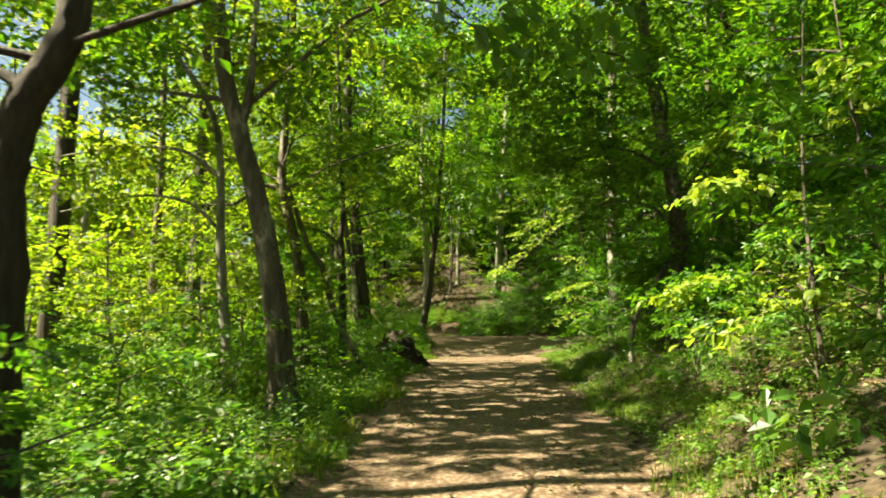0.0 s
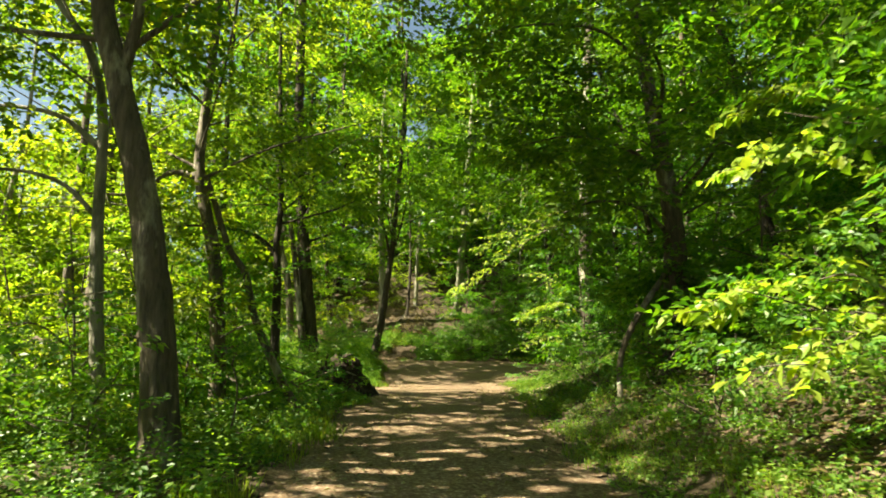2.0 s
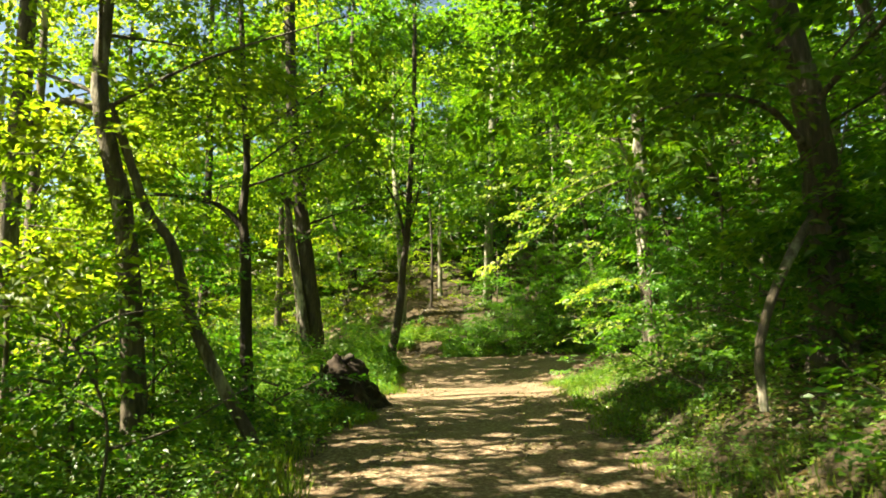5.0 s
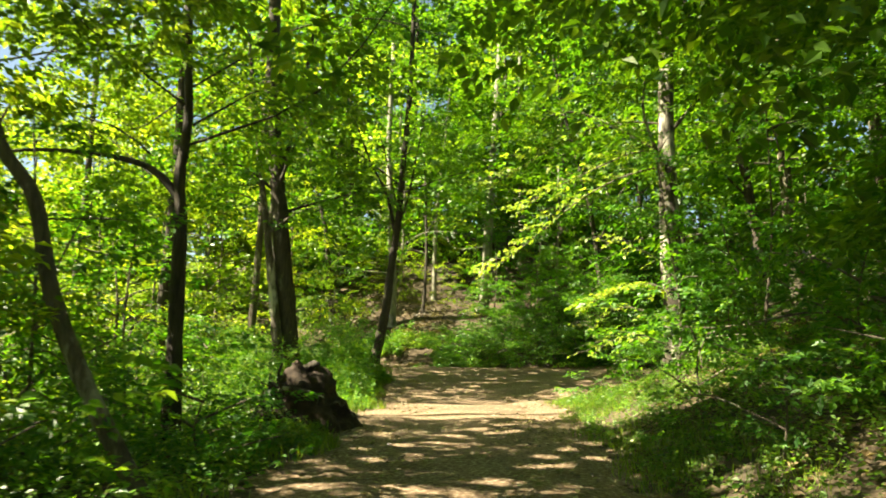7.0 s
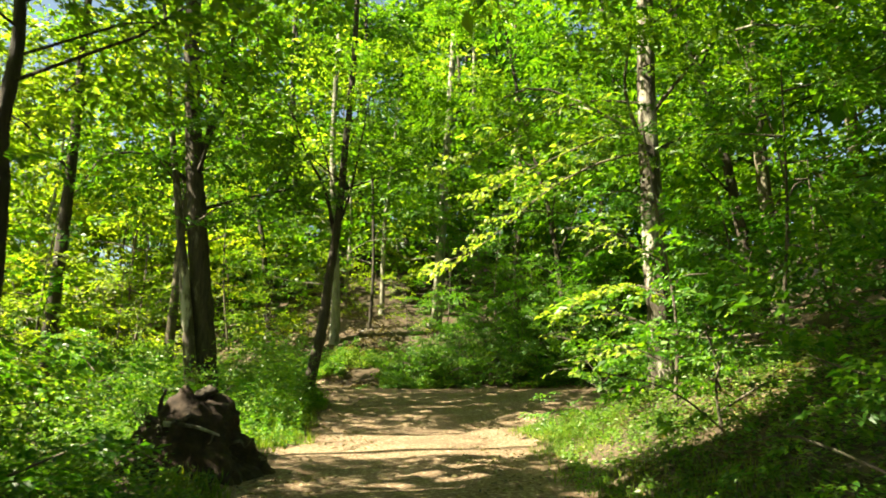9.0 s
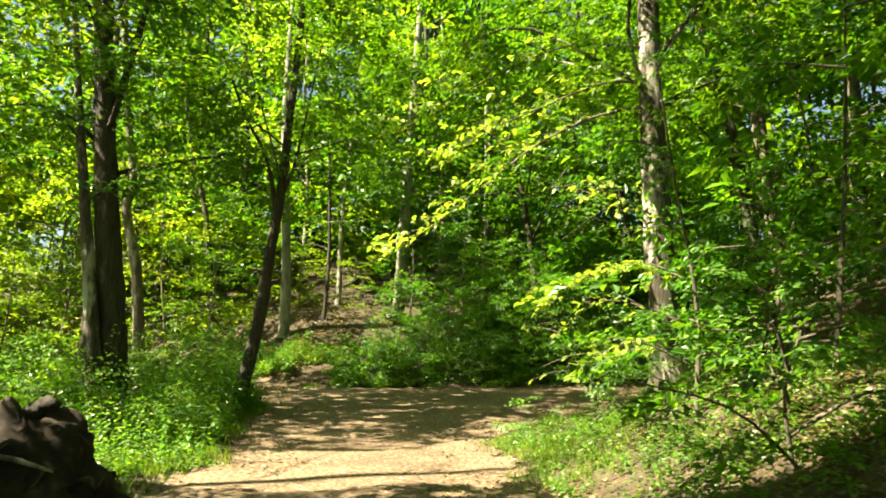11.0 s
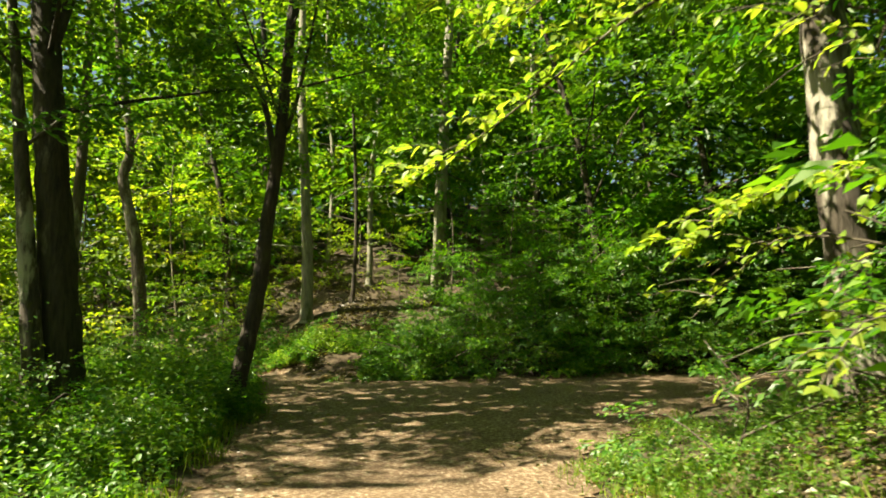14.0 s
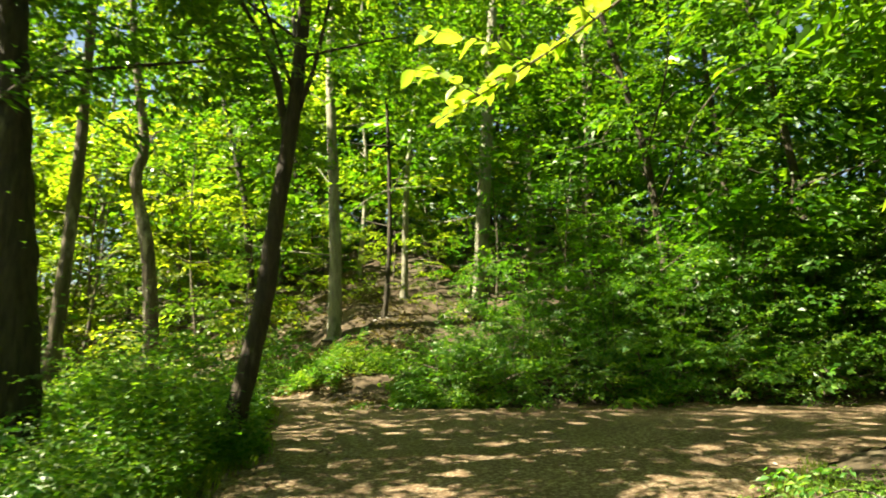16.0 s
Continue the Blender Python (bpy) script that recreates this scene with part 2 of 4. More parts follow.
# openings in the canopy: centre and half-size on the ground along the sun's way, and how clear
GAPS = [(1.4, 22.95, 5.2, 1.4, 1.0), (1.2, 4.8, 2.2, 1.7, 0.95), (5.0, 7.4, 1.7, 1.2, 1.0), (5.8, 20.9, 2.3, 2.3, 1.0),
        (7.9, 23.6, 1.9, 1.2, 0.95), (1.5, 14.0, 1.9, 1.5, 0.5), (-1.6, 36.7, 1.6, 0.7, 0.9),
        (3.0, 6.0, 1.1, 1.7, 0.9), (2.8, 29.2, 1.5, 0.8, 0.6), (7.6, 41.0, 2.2, 1.6, 0.85), (4.0, 34.6, 2.2, 1.0, 0.6), (-3.0, 12.5, 2.0, 1.6, 0.8), (4.3, 13.2, 1.8, 2.4, 0.7), (-4.5, 9.0, 2.5, 3.5, 0.25), (-2.2, 5.4, 0.9, 0.9, 1.0), (4.2, 9.8, 1.5, 2.2, 0.5), (7.2, 9.0, 3.0, 3.0, 0.9), (4.5, 24.1, 1.9, 1.3, 1.0), (5.0, 26.3, 1.4, 1.2, 0.8), (-2.4, 22.9, 2.2, 1.4, 1.0)]


def in_sun(p, rng):
    gx = p[:, 0] - SUN_TO.x / SUN_TO.z * p[:, 2]
    gy = p[:, 1] - SUN_TO.y / SUN_TO.z * p[:, 2]
    keep = np.ones(len(p), bool)
    for cx, cy, rx, ry, clear in GAPS:
        keep &= ~((((gx - cx) / rx) ** 2 + ((gy - cy) / ry) ** 2 < 1) & (rng.random(len(p)) < clear))
    # small holes between the leaves, which let flecks of sun through to the path
    hole = np.sin(4.3 * gx + 1.6 * np.sin(2.1 * gy)) * np.sin(8.3 * gy + 1.9 * np.sin(1.3 * gx)) + 0.55 * np.sin(2.3 * gx - 1.7 * gy) + 0.35 * np.sin(11 * gx + 3 * gy)
    keep &= ~((hole > np.where(gy > 25, 1.05, 0.74)) & (gx > left_edge(gy) - 0.6) & (gx < right_edge(gy) + 1.2) & (gy < 34.5))
    # thin crowns over the valley-side verge and over the slope
    patchy = np.sin(1.1 * gx + 0.5 * gy) + np.sin(0.9 * gy - 0.7 * gx + 1) + 0.6 * np.sin(2.3 * gx) * np.sin(1.9 * gy)
    out = left_edge(gy) - gx
    thin = np.where(gy > 36, np.where(gx < 4, 0.5, np.where((gx > 8) & (gy < 42), 0.15, 0.8)) + 0.25 * patchy, np.where(out > 2.2, 0.95 + 0.12 * patchy,
                                                                                         np.where((out > 0.3) & (gy < 25.8), np.where(gy < 12, 0.2, 0.4) + 0.3 * patchy, 0.0)))
    return keep & (rng.random(len(p)) > thin)


def sunny(x, y, tall):
    """Whether something that tall would stand in one of the sun's openings."""
    return any(c >= 0.9 and abs(y - cy + 0.1 * tall) < ry + 0.5 and cx - rx - 0.93 * tall < x < cx + rx for cx, cy, rx, ry, c in GAPS)


def thing(name, at, label, category, group="", kind=""):
    ob = new(name)
    ob.matrix_basis = pose(*at)
    return tagged(ob, label, category, group, kind)


def build_tree(name, base, spine, r0, r1, bark, label, limbs=9, low=0.35, limb_len=3.2, sprays=14, leafmat=None, seed=1,
               cull=False, fixed=(), spray_size=1.15, rise=0.35, flare=0.35, sides=12, templates=SPRAYS, group="", category="tree", thick=0.32):
    """Tapered trunk, limbs and a crown of leafy sprays; spine and fixed limbs are in metres from the base."""
    rng = np.random.default_rng(seed)
    root = thing(name, base, label, category, group)
    part("trunk", tube("trunk", spine, r0, r1, bark, steps=7, sides=sides, flare=flare, rng=rng), root)
    c = spline(spine, 7)
    top = c[-1][2]
    at, heading = [], []
    for pts, ra, rb in fixed:
        part("limb", tube("limb", pts, ra, rb, bark, steps=5, sides=7, rng=rng), root)
        d = np.array(pts[-1]) - np.array(pts[-2])
        for _ in range(sprays):
            s = rng.uniform(0.3, 1.0) * (len(pts) - 1)
            k = min(int(s), len(pts) - 2)
            p = np.array(pts[k]) + (np.array(pts[k + 1]) - np.array(pts[k])) * (s - k)
            at.append(p + rng.normal(0, 0.3, 3))
            heading.append(math.atan2(d[1], d[0]) + rng.normal(0, 0.8))
    spin = rng.uniform(0, 6.28)
    for i in range(limbs):
        f = low + (1 - low) * (i + rng.uniform(0, 0.8)) / limbs
        start = c[min(int(f * (len(c) - 1)), len(c) - 1)]
        spin += 2.4 + rng.normal(0, 0.35)
        ln = limb_len * rng.uniform(0.6, 1.15) * (1.15 - 0.55 * f)
        d = np.array([math.cos(spin), math.sin(spin), 0])
        up = np.array([0, 0, 1.0])
        mid = start + d * ln * 0.5 + up * ln * rise * rng.uniform(0.2, 1.1) + rng.normal(0, 0.05 + 0.07 * ln, 3)
        end = start + d * ln + up * ln * rise * rng.uniform(0.6, 1.3)
        rl = max(0.018, r0 * thick * (1.15 - f))
        part("limb", tube("limb", [start, mid, end], rl, rl * 0.25, bark, steps=3, sides=4, rng=rng), root)
        for _ in range(sprays):
            s = rng.uniform(0.15, 1.05)
            q = (1 - s) ** 2 * start + 2 * s * (1 - s) * mid + s * s * end
            spread = 0.15 + 0.42 * s * ln * 0.5
            at.append(q + rng.normal(0, 1, 3) * (spread, spread, spread * 0.55))
            heading.append(spin + rng.normal(0, 0.9))
    at, heading = np.array(at), np.array(heading)
    n = len(at)
    v, t = place_sprays(at, heading, rng.normal(-0.12, 0.25, n), spray_size * rng.uniform(0.6, 1.2, n), rng, templates)
    if cull:
        centre = v.reshape(-1, 4, 3).mean(1) + np.array(base)
        v = v.reshape(-1, 4, 3)[in_sun(centre, rng)].reshape(-1, 3)
        t = leaf_tris(len(v) // 4)
    part("crown", raw_mesh("crown", v, t, leafmat or LEAF_CANOPY), root, "loose crown of fresh green leaves")
    return root


# ---- ground and path ----
def grid_mesh(name, xs, ys, z_of, mat, keep=None):
    gx, gy = np.meshgrid(xs, ys)
    v = np.stack([gx, gy, z_of(gx, gy)], -1).reshape(-1, 3)
    w = len(xs)
    i, j = np.meshgrid(np.arange(len(ys) - 1), np.arange(w - 1), indexing="ij")
    a = (i * w + j).ravel()
    if keep is not None:
        a = a[keep((gx[:-1, :-1] + gx[1:, 1:]) / 2, (gy[:-1, :-1] + gy[1:, 1:]) / 2).ravel()]
    tris = np.concatenate([np.stack([a, a + 1, a + w + 1], 1), np.stack([a, a + w + 1, a + w], 1)])
    used, inv = np.unique(tris, return_inverse=True)
    return raw_mesh(name, v[used], inv.reshape(-1, 3), mat, True)


gxs = np.concatenate([np.linspace(-900, -60, 12), np.linspace(-55, -12, 30), np.linspace(-11, 14, 84), np.linspace(15, 55, 30), np.linspace(60, 900, 12)])
gys = np.concatenate([np.linspace(-900, -30, 12), np.linspace(-25, -4, 14), np.linspace(-3, 48, 150), np.linspace(49, 95, 34), np.linspace(100, 900, 12)])
tagged(new("ground", grid_mesh("ground", gxs, gys, height, FLOOR)), "forest floor of brown leaf litter and bare soil", "ground", kind="structure")


def wobble(x, y):
    return 0.1 * np.sin(3.1 * y + x) + 0.07 * np.sin(7.3 * y - 2 * x) + 0.05 * np.sin(13.7 * y + 5 * x)


def on_path(x, y):
    return (np.maximum(left_edge(y) - x, x - right_edge(y)) + wobble(x, y) < 0.12) & (y < 38.6)


def path_height(x, y):
    flat = 0.5 * smooth(24, 33, y) + 0.15 * smooth(33, 38, y)
    dl, dr = left_edge(y) - x, x - right_edge(y)
    return np.maximum(height(x, y) + 0.03, flat + 0.012 * np.sin(2.7 * x + y) + 0.008 * np.sin(5 * y - 3 * x)
                      - 0.03 * smooth(-0.3, 0.1, np.maximum(dl, dr)))


tagged(new("path", grid_mesh("path", np.arange(-12, 24, 0.12), np.arange(-6, 46, 0.12), path_height, DIRT, on_path)),
       "trodden brown dirt forest path with sun flecks", "path", kind="structure")

# ---- trees along the path ----
def rel(base, pts):
    return [tuple(np.array(p) - np.array(base)) for p in pts]


def named_tree(base, spine, r0, r1, bark, label, fixed=(), **kw):
    x, y = base
    b = (x, y, h(x, y) - 0.08)
    return build_tree("tree", b, rel(b, [b] + spine), r0, r1, bark, label, fixed=[(rel(b, p), a, c) for p, a, c in fixed], cull=True, **kw)


# the tallest stems carry crowns out of view, raised to shade the bank
named_tree((-2.4, 9.95), [(-2.55, 9.95, 1.5), (-2.85, 9.95, 3.1), (-3.24, 9.95, 4.5), (-3.58, 10.0, 5.89), (-4.07, 10.27, 10.6), (-4.17, 10.59, 15.95), (-3.85, 10.7, 21.3)], 0.225, 0.07, BARK_GREY,
           "leaning grey-brown tree trunk beside the path", [([(-3.19, 9.95, 4.5), (-3.06, 9.95, 5.25), (-3.0, 10.0, 6.85), (-2.68, 10.27, 9.53)], 0.09, 0.03)],
           low=0.45, limb_len=5.5, limbs=14, sprays=22, seed=21, templates=SPRAYS_NEAR, leafmat=LEAF_VALLEY_LIT)
named_tree((-3.65, 11.2), [(-3.72, 11.2, 0.9), (-3.88, 11.2, 2.6), (-3.96, 11.2, 4.4), (-4.25, 11.2, 5.4), (-5.0, 11.3, 6.6), (-5.4, 11.4, 9)], 0.115, 0.03, BARK_PALE,
           "slim pale-barked tree with long side branches", [([(-4.0, 11.2, 4.0), (-4.6, 11.2, 4.42), (-5.6, 11.2, 4.5), (-7, 11.2, 4.3)], 0.05, 0.012),
            ([(-3.9, 11.2, 3.0), (-4.5, 11.2, 3.5), (-5.4, 11.1, 3.6), (-6.6, 11, 3.3)], 0.04, 0.012)], low=0.55, limbs=8, sprays=16, seed=22, templates=SPRAYS_NEAR, leafmat=LEAF_VALLEY_LIT)
named_tree((-3.05, 14.4), [(-3.1, 14.4, 1.2), (-3.28, 14.4, 2.9), (-3.52, 14.4, 3.9), (-3.66, 14.4, 4.7), (-3.6, 14.4, 6), (-3.5, 14.4, 8.2), (-3.4, 14.2, 13), (-3.3, 14.2, 20)], 0.16, 0.05, BARK_GREY,
           "crooked grey tree with a bent side stem", [([(-3.7, 14.4, 4.4), (-4.2, 14.4, 4.45), (-4.7, 14.4, 4.05), (-5.6, 14.3, 4.0)], 0.07, 0.02),
            ([(-1.62, 14.6, 0.05), (-2.1, 14.5, 0.95), (-2.5, 14.5, 1.8), (-2.72, 14.5, 2.6), (-3.03, 14.45, 3.07), (-3.3, 14.45, 3.8), (-3.52, 14.4, 4.4)], 0.085, 0.05)],
           low=0.45, limb_len=5.5, limbs=14, sprays=22, seed=23, templates=SPRAYS_NEAR, leafmat=LEAF_VALLEY_LIT)
named_tree((-2.75, 18.0), [(-2.8, 18, 1.9), (-2.82, 18, 3.0), (-2.88, 18, 3.7), (-2.82, 18, 4.6), (-2.9, 18, 6), (-3.1, 18.1, 10), (-3.2, 18.1, 17)], 0.125, 0.03, BARK_DARK,
           "thin dark tree with a branch arching over", [([(-2.86, 18, 3.4), (-3.15, 18, 3.72), (-3.5, 18, 3.92), (-4.25, 18, 4.06), (-5.3, 18, 4.06), (-6.2, 18, 3.8)], 0.07, 0.015)],
           low=0.45, limb_len=5, limbs=13, sprays=20, seed=24, templates=SPRAYS_NEAR, leafmat=LEAF_VALLEY_LIT)
named_tree((-3.3, 28.1), [(-3.42, 28.1, 1.7), (-3.6, 28.1, 3.3), (-3.82, 28.1, 5.2), (-3.98, 28.1, 6.8), (-4.25, 28.1, 10.5), (-4.4, 28.1, 20)], 0.33, 0.17, BARK_DARK,
           "stout dark tree trunk with flaking bark at its foot", [([(-3.92, 28.1, 6.0), (-3.65, 28.15, 7.3), (-3.35, 28.2, 9.0), (-3.0, 28.3, 11.5)], 0.11, 0.05)],
           low=0.5, limb_len=5, limbs=11, sprays=22, seed=25)
named_tree((-3.52, 27.75), [(-3.66, 27.75, 1.6), (-3.9, 27.8, 3.3), (-4.2, 27.95, 5.1), (-4.55, 28.1, 7.2), (-5.1, 28.3, 11)], 0.19, 0.05, BARK_FLAKE,
           "pale flaking trunk growing close beside a dark one", low=0.55, limb_len=3.5, limbs=7, sprays=14, seed=26)
named_tree((-1.12, 29.3), [(-0.9, 29.3, 1.1), (-0.64, 29.3, 2.47), (-0.52, 29.3, 3.66), (-0.32, 29.3, 5.25), (-0.2, 29.3, 7.0), (0.0, 29.3, 10), (0.1, 29.2, 14)], 0.18, 0.07, BARK_DARK,
           "leaning dark tree at the bend of the path", [([(-0.42, 29.3, 4.9), (-0.6, 29.3, 5.8), (-0.82, 29.3, 6.4), (-1.25, 29.3, 7.2), (-1.8, 29.2, 8.6)], 0.07, 0.02),
            ([(-0.36, 29.3, 5.0), (-0.05, 29.3, 5.9), (0.2, 29.3, 7.2), (0.5, 29.3, 9)], 0.05, 0.02)],
           low=0.55, limb_len=4.5, limbs=10, sprays=18, seed=27, templates=SPRAYS_NEAR)
named_tree((3.2, 40.0), [(3.37, 40, 3.2), (3.54, 40, 6.1), (3.73, 40, 9.5), (3.92, 40, 12.3), (4.2, 40, 17)], 0.31, 0.13, BARK_PALE,
           "straight pale tree on the slope", thick=0.13, low=0.4, limb_len=5, limbs=12, sprays=24, spray_size=1.5, seed=28)
named_tree((-0.98, 39.0), [(-0.98, 39, 2.6), (-1.0, 39, 4.6), (-1.18, 39, 8.2), (-1.3, 39, 11), (-1.2, 39, 16)], 0.25, 0.1, BARK_PALE,
           "straight grey tree at the foot of the slope", thick=0.13, low=0.4, limb_len=4.5, limbs=11, sprays=20, spray_size=1.4, seed=29)
named_tree((-5.7, 38.0), [(-5.8, 38, 1.6), (-6.1, 38, 4.4), (-6.6, 38, 6.6), (-6.45, 38, 7.8), (-7.0, 38, 11.2), (-7.3, 38, 15)], 0.25, 0.09, BARK_GREY,
           "crooked tree with a bend halfway up", low=0.6, limb_len=4, limbs=8, sprays=16, seed=30)
named_tree((0.4, 40.0), [(0.48, 40, 3.5), (0.56, 40, 5.7), (0.44, 40, 9.5), (0.2, 40, 13)], 0.1, 0.04, BARK_DARK, "slim dark tree on the slope", low=0.5, limbs=8, sprays=12, seed=31)
named_tree((0.95, 42.0), [(0.98, 42, 4.5), (1.04, 42, 7.8), (1.43, 42, 11.8), (1.7, 42, 15)], 0.15, 0.05, BARK_PALE, "slim pale tree on the slope", low=0.55, limbs=8, sprays=12, seed=32)
named_tree((-4.2, 42.5), [(-4.4, 42.5, 4), (-4.7, 42.5, 6.7), (-5.0, 42.5, 8.2), (-5.6, 42.5, 10.4), (-6.2, 42.5, 14)], 0.17, 0.06, BARK_DARK, "leaning dark tree on the slope", low=0.55, limbs=8, sprays=12, seed=33)
BANK_TREE = named_tree((6.3, 23.55), [(6.27, 23.55, 3.0), (6.25, 23.55, 5.1), (6.27, 23.55, 6.6), (6.4, 23.55, 10), (6.6, 23.55, 15)], 0.27, 0.14, BARK_FLAKE,
           "mottled grey tree on the bank", low=0.4, limb_len=4.2, limbs=11, sprays=20, seed=34, templates=SPRAYS_NEAR)
named_tree((-3.1, 4.5), [(-3.1, 4.5, 1.8), (-3.14, 4.5, 2.5), (-3.02, 4.5, 3.0), (-2.8, 4.5, 3.4), (-2.7, 4.5, 4.0), (-2.9, 4.4, 7), (-3.1, 4.4, 11)], 0.2, 0.08, BARK_DARK,
           "dark crooked tree beside the path", [([(-2.95, 4.5, 3.1), (-3.3, 4.5, 3.3), (-3.9, 4.4, 3.5)], 0.06, 0.02)], low=0.55, limb_len=4.5, limbs=10, sprays=20, seed=35, templates=SPRAYS_NEAR)
named_tree((5.1, 13.9), [(5.14, 13.9, 2.9), (5.1, 13.9, 4.0), (4.95, 13.9, 5.0), (4.6, 13.9, 7.2), (4.3, 13.8, 10), (4.0, 13.8, 15)], 0.25, 0.08, BARK_GREY,
           "large dark tree leaning over the path from the bank", [([(3.72, 12.9, 0.6), (3.78, 13.0, 1.2), (4.0, 13.1, 1.7), (4.37, 13.3, 2.2), (4.76, 13.5, 2.65), (5.05, 13.8, 3.1)], 0.045, 0.06),
            ([(5.1, 13.9, 3.4), (4.3, 13.3, 3.8), (3.4, 12.8, 3.8), (2.7, 12.4, 3.5)], 0.05, 0.012), ([(5.05, 13.9, 4.6), (4.2, 13.9, 5.1), (3.2, 13.7, 5.2), (2.2, 13.4, 4.9)], 0.05, 0.012),
            ([(4.9, 13.9, 5.6), (4.6, 12.9, 6.0), (4.0, 11.9, 6.1), (3.5, 11.2, 5.8)], 0.05, 0.012), ([(5.1, 13.9, 4.0), (5.3, 13.0, 4.5), (5.1, 12.0, 4.6), (4.9, 11.2, 4.3)], 0.045, 0.012),
            ([(4.75, 13.9, 6.6), (3.8, 13.6, 7.2), (2.6, 13.4, 7.2), (1.6, 13.2, 6.9)], 0.05, 0.012)],
           low=0.3, limb_len=5.5, limbs=15, sprays=24, spray_size=1.3, thick=0.09, seed=36, templates=SPRAYS_NEAR)
named_tree((7.3, 42.0), [(7.32, 42, 5), (7.45, 42, 8.2), (7.5, 42, 13)], 0.09, 0.04, BARK_PALE, "slim pale tree on the slope", low=0.5, limbs=8, sprays=12, seed=37)
# bank trees made tall and leaning so unseen crowns block sky light above the path
for k, (x, y, tall, lean) in enumerate([(8.6, 8.2, 19, -4.5), (9.6, 18.0, 20, -5.0), (10.0, 26.2, 19, -4.5), (12.0, 36.4, 18, -2.0), (8.6, 37.5, 18, -3.0), (8.8, 1.5, 19, -4.5)]):
    named_tree((x, y), [(x + lean * 0.2, y, h(x, y) + tall * 0.3), (x + lean * 0.6, y + 0.2, h(x, y) + tall * 0.6), (x + lean, y, h(x, y) + tall)], 0.15, 0.04, BARK_DARK,
               "shaded dark tree leaning out from the bank", low=0.2, limb_len=7.2, limbs=15, sprays=24, spray_size=1.5, seed=70 + k)
# tall trees added on the valley side, whose high crowns, mostly out of view, shade the path and the bank
for k, (x, y, tall, start) in enumerate([(-6.8, 1.0, 23, 0.45), (-7.5, 6.5, 24, 0.45), (-7.8, 12.8, 24, 0.45), (-6.9, 17.6, 23, 0.45), (-7.4, 28.6, 21, 0.28), (-6.0, 33.5, 19, 0.45),
                                         (-6.0, -5.0, 20, 0.45), (-12.0, 4.0, 29, 0.4), (-12.4, 9.5, 30, 0.4), (-11.6, 14.2, 29, 0.4), (-12.3, 20.0, 26, 0.42), (-11.8, 26.0, 23, 0.28), (-12.2, 32.5, 19, 0.5), (-11.5, -1.5, 28, 0.42)]):
    named_tree((x, y), [(x + 0.2, y, tall * 0.3), (x + 0.1, y + 0.2, tall * 0.6), (x + 0.4, y, tall)], 0.009 * tall, 0.05, BARK_GREY if k % 2 else BARK_DARK,
               "tall slender valley-side tree added to shade the path and bank", low=start, limb_len=6.0 if tall < 25 else 7.0, limbs=12 if tall < 25 else 17, sprays=24, spray_size=1.5 if tall < 25 else 1.7, seed=50 + k, leafmat=LEAF_VALLEY_LIT, templates=SPRAYS_FAR)

# ---- woodland behind ----
SAMPLES = []
for k in range(6):
    rng = np.random.default_rng(100 + k)
    tall = [15, 17, 13, 18, 12, 16][k]
    wob = rng.normal(0, 0.25, 8)
    SAMPLES.append(build_tree("tree", (0, -400 - 12 * k, 0), [(0, 0, -0.3), (wob[0], wob[1], tall * 0.3), (wob[2], wob[3], tall * 0.62), (wob[4], wob[5], tall)],
                              [0.17, 0.2, 0.11, 0.22, 0.09, 0.15][k], 0.04, [BARK_GREY, BARK_PALE, BARK_DARK, BARK_GREY, BARK_PALE, BARK_DARK][k],
                              ["grey-barked woodland tree", "pale-barked woodland tree", "slim dark woodland tree", "tall grey woodland tree", "slim pale young tree", "dark woodland tree"][k] + " in fresh green leaf",
                              limbs=8, low=0.1, limb_len=3.6, sprays=18, seed=200 + k, spray_size=2.05, templates=SPRAYS_FAR, leafmat=LEAF_VALLEY_LIT if k in (1, 4) else LEAF_CANOPY, group="woodland trees", sides=9))


def free(x, y, gap=1.0):
    """Clear of the path and of the walked line."""
    d = max(left_edge(y) - x, x - right_edge(y))
    return d > gap


def scatter(samples, spots, seed, size=(0.8, 1.2), sink=0.0):
    rng = np.random.default_rng(seed)
    used = set()
    for x, y in spots:
        k = int(rng.integers(0, len(samples)))
        m = pose(x, y, h(x, y) - sink, 0, 0, rng.uniform(0, 360)) @ Matrix.Scale(rng.uniform(*size), 4)
        if k in used:
            ob = copy_thing(samples[k], m)
            ob.matrix_basis = m
        else:
            used.add(k)
            samples[k].matrix_basis = m


def copies(samples, places, seed, size=(0.8, 1.2)):
    rng = np.random.default_rng(seed)
    for x, y in places:
        m = pose(x, y, h(x, y), 0, 0, rng.uniform(0, 360)) @ Matrix.Scale(rng.uniform(*size), 4)
        copy_thing(samples[int(rng.integers(0, len(samples)))], m).matrix_basis = m


def spots(n, x0, x1, y0, y1, seed, gap, away=1.6, ok=None):
    rng = np.random.default_rng(seed)
    out = []
    for _ in range(n * 12):
        x, y = rng.uniform(x0, x1), rng.uniform(y0, y1)
        if free(x, y, gap) and (ok is None or ok(x, y)) and all((x - a) ** 2 + (y - b) ** 2 > away ** 2 for a, b in out):
            out.append((x, y))
        if len(out) == n:
            break
    return out


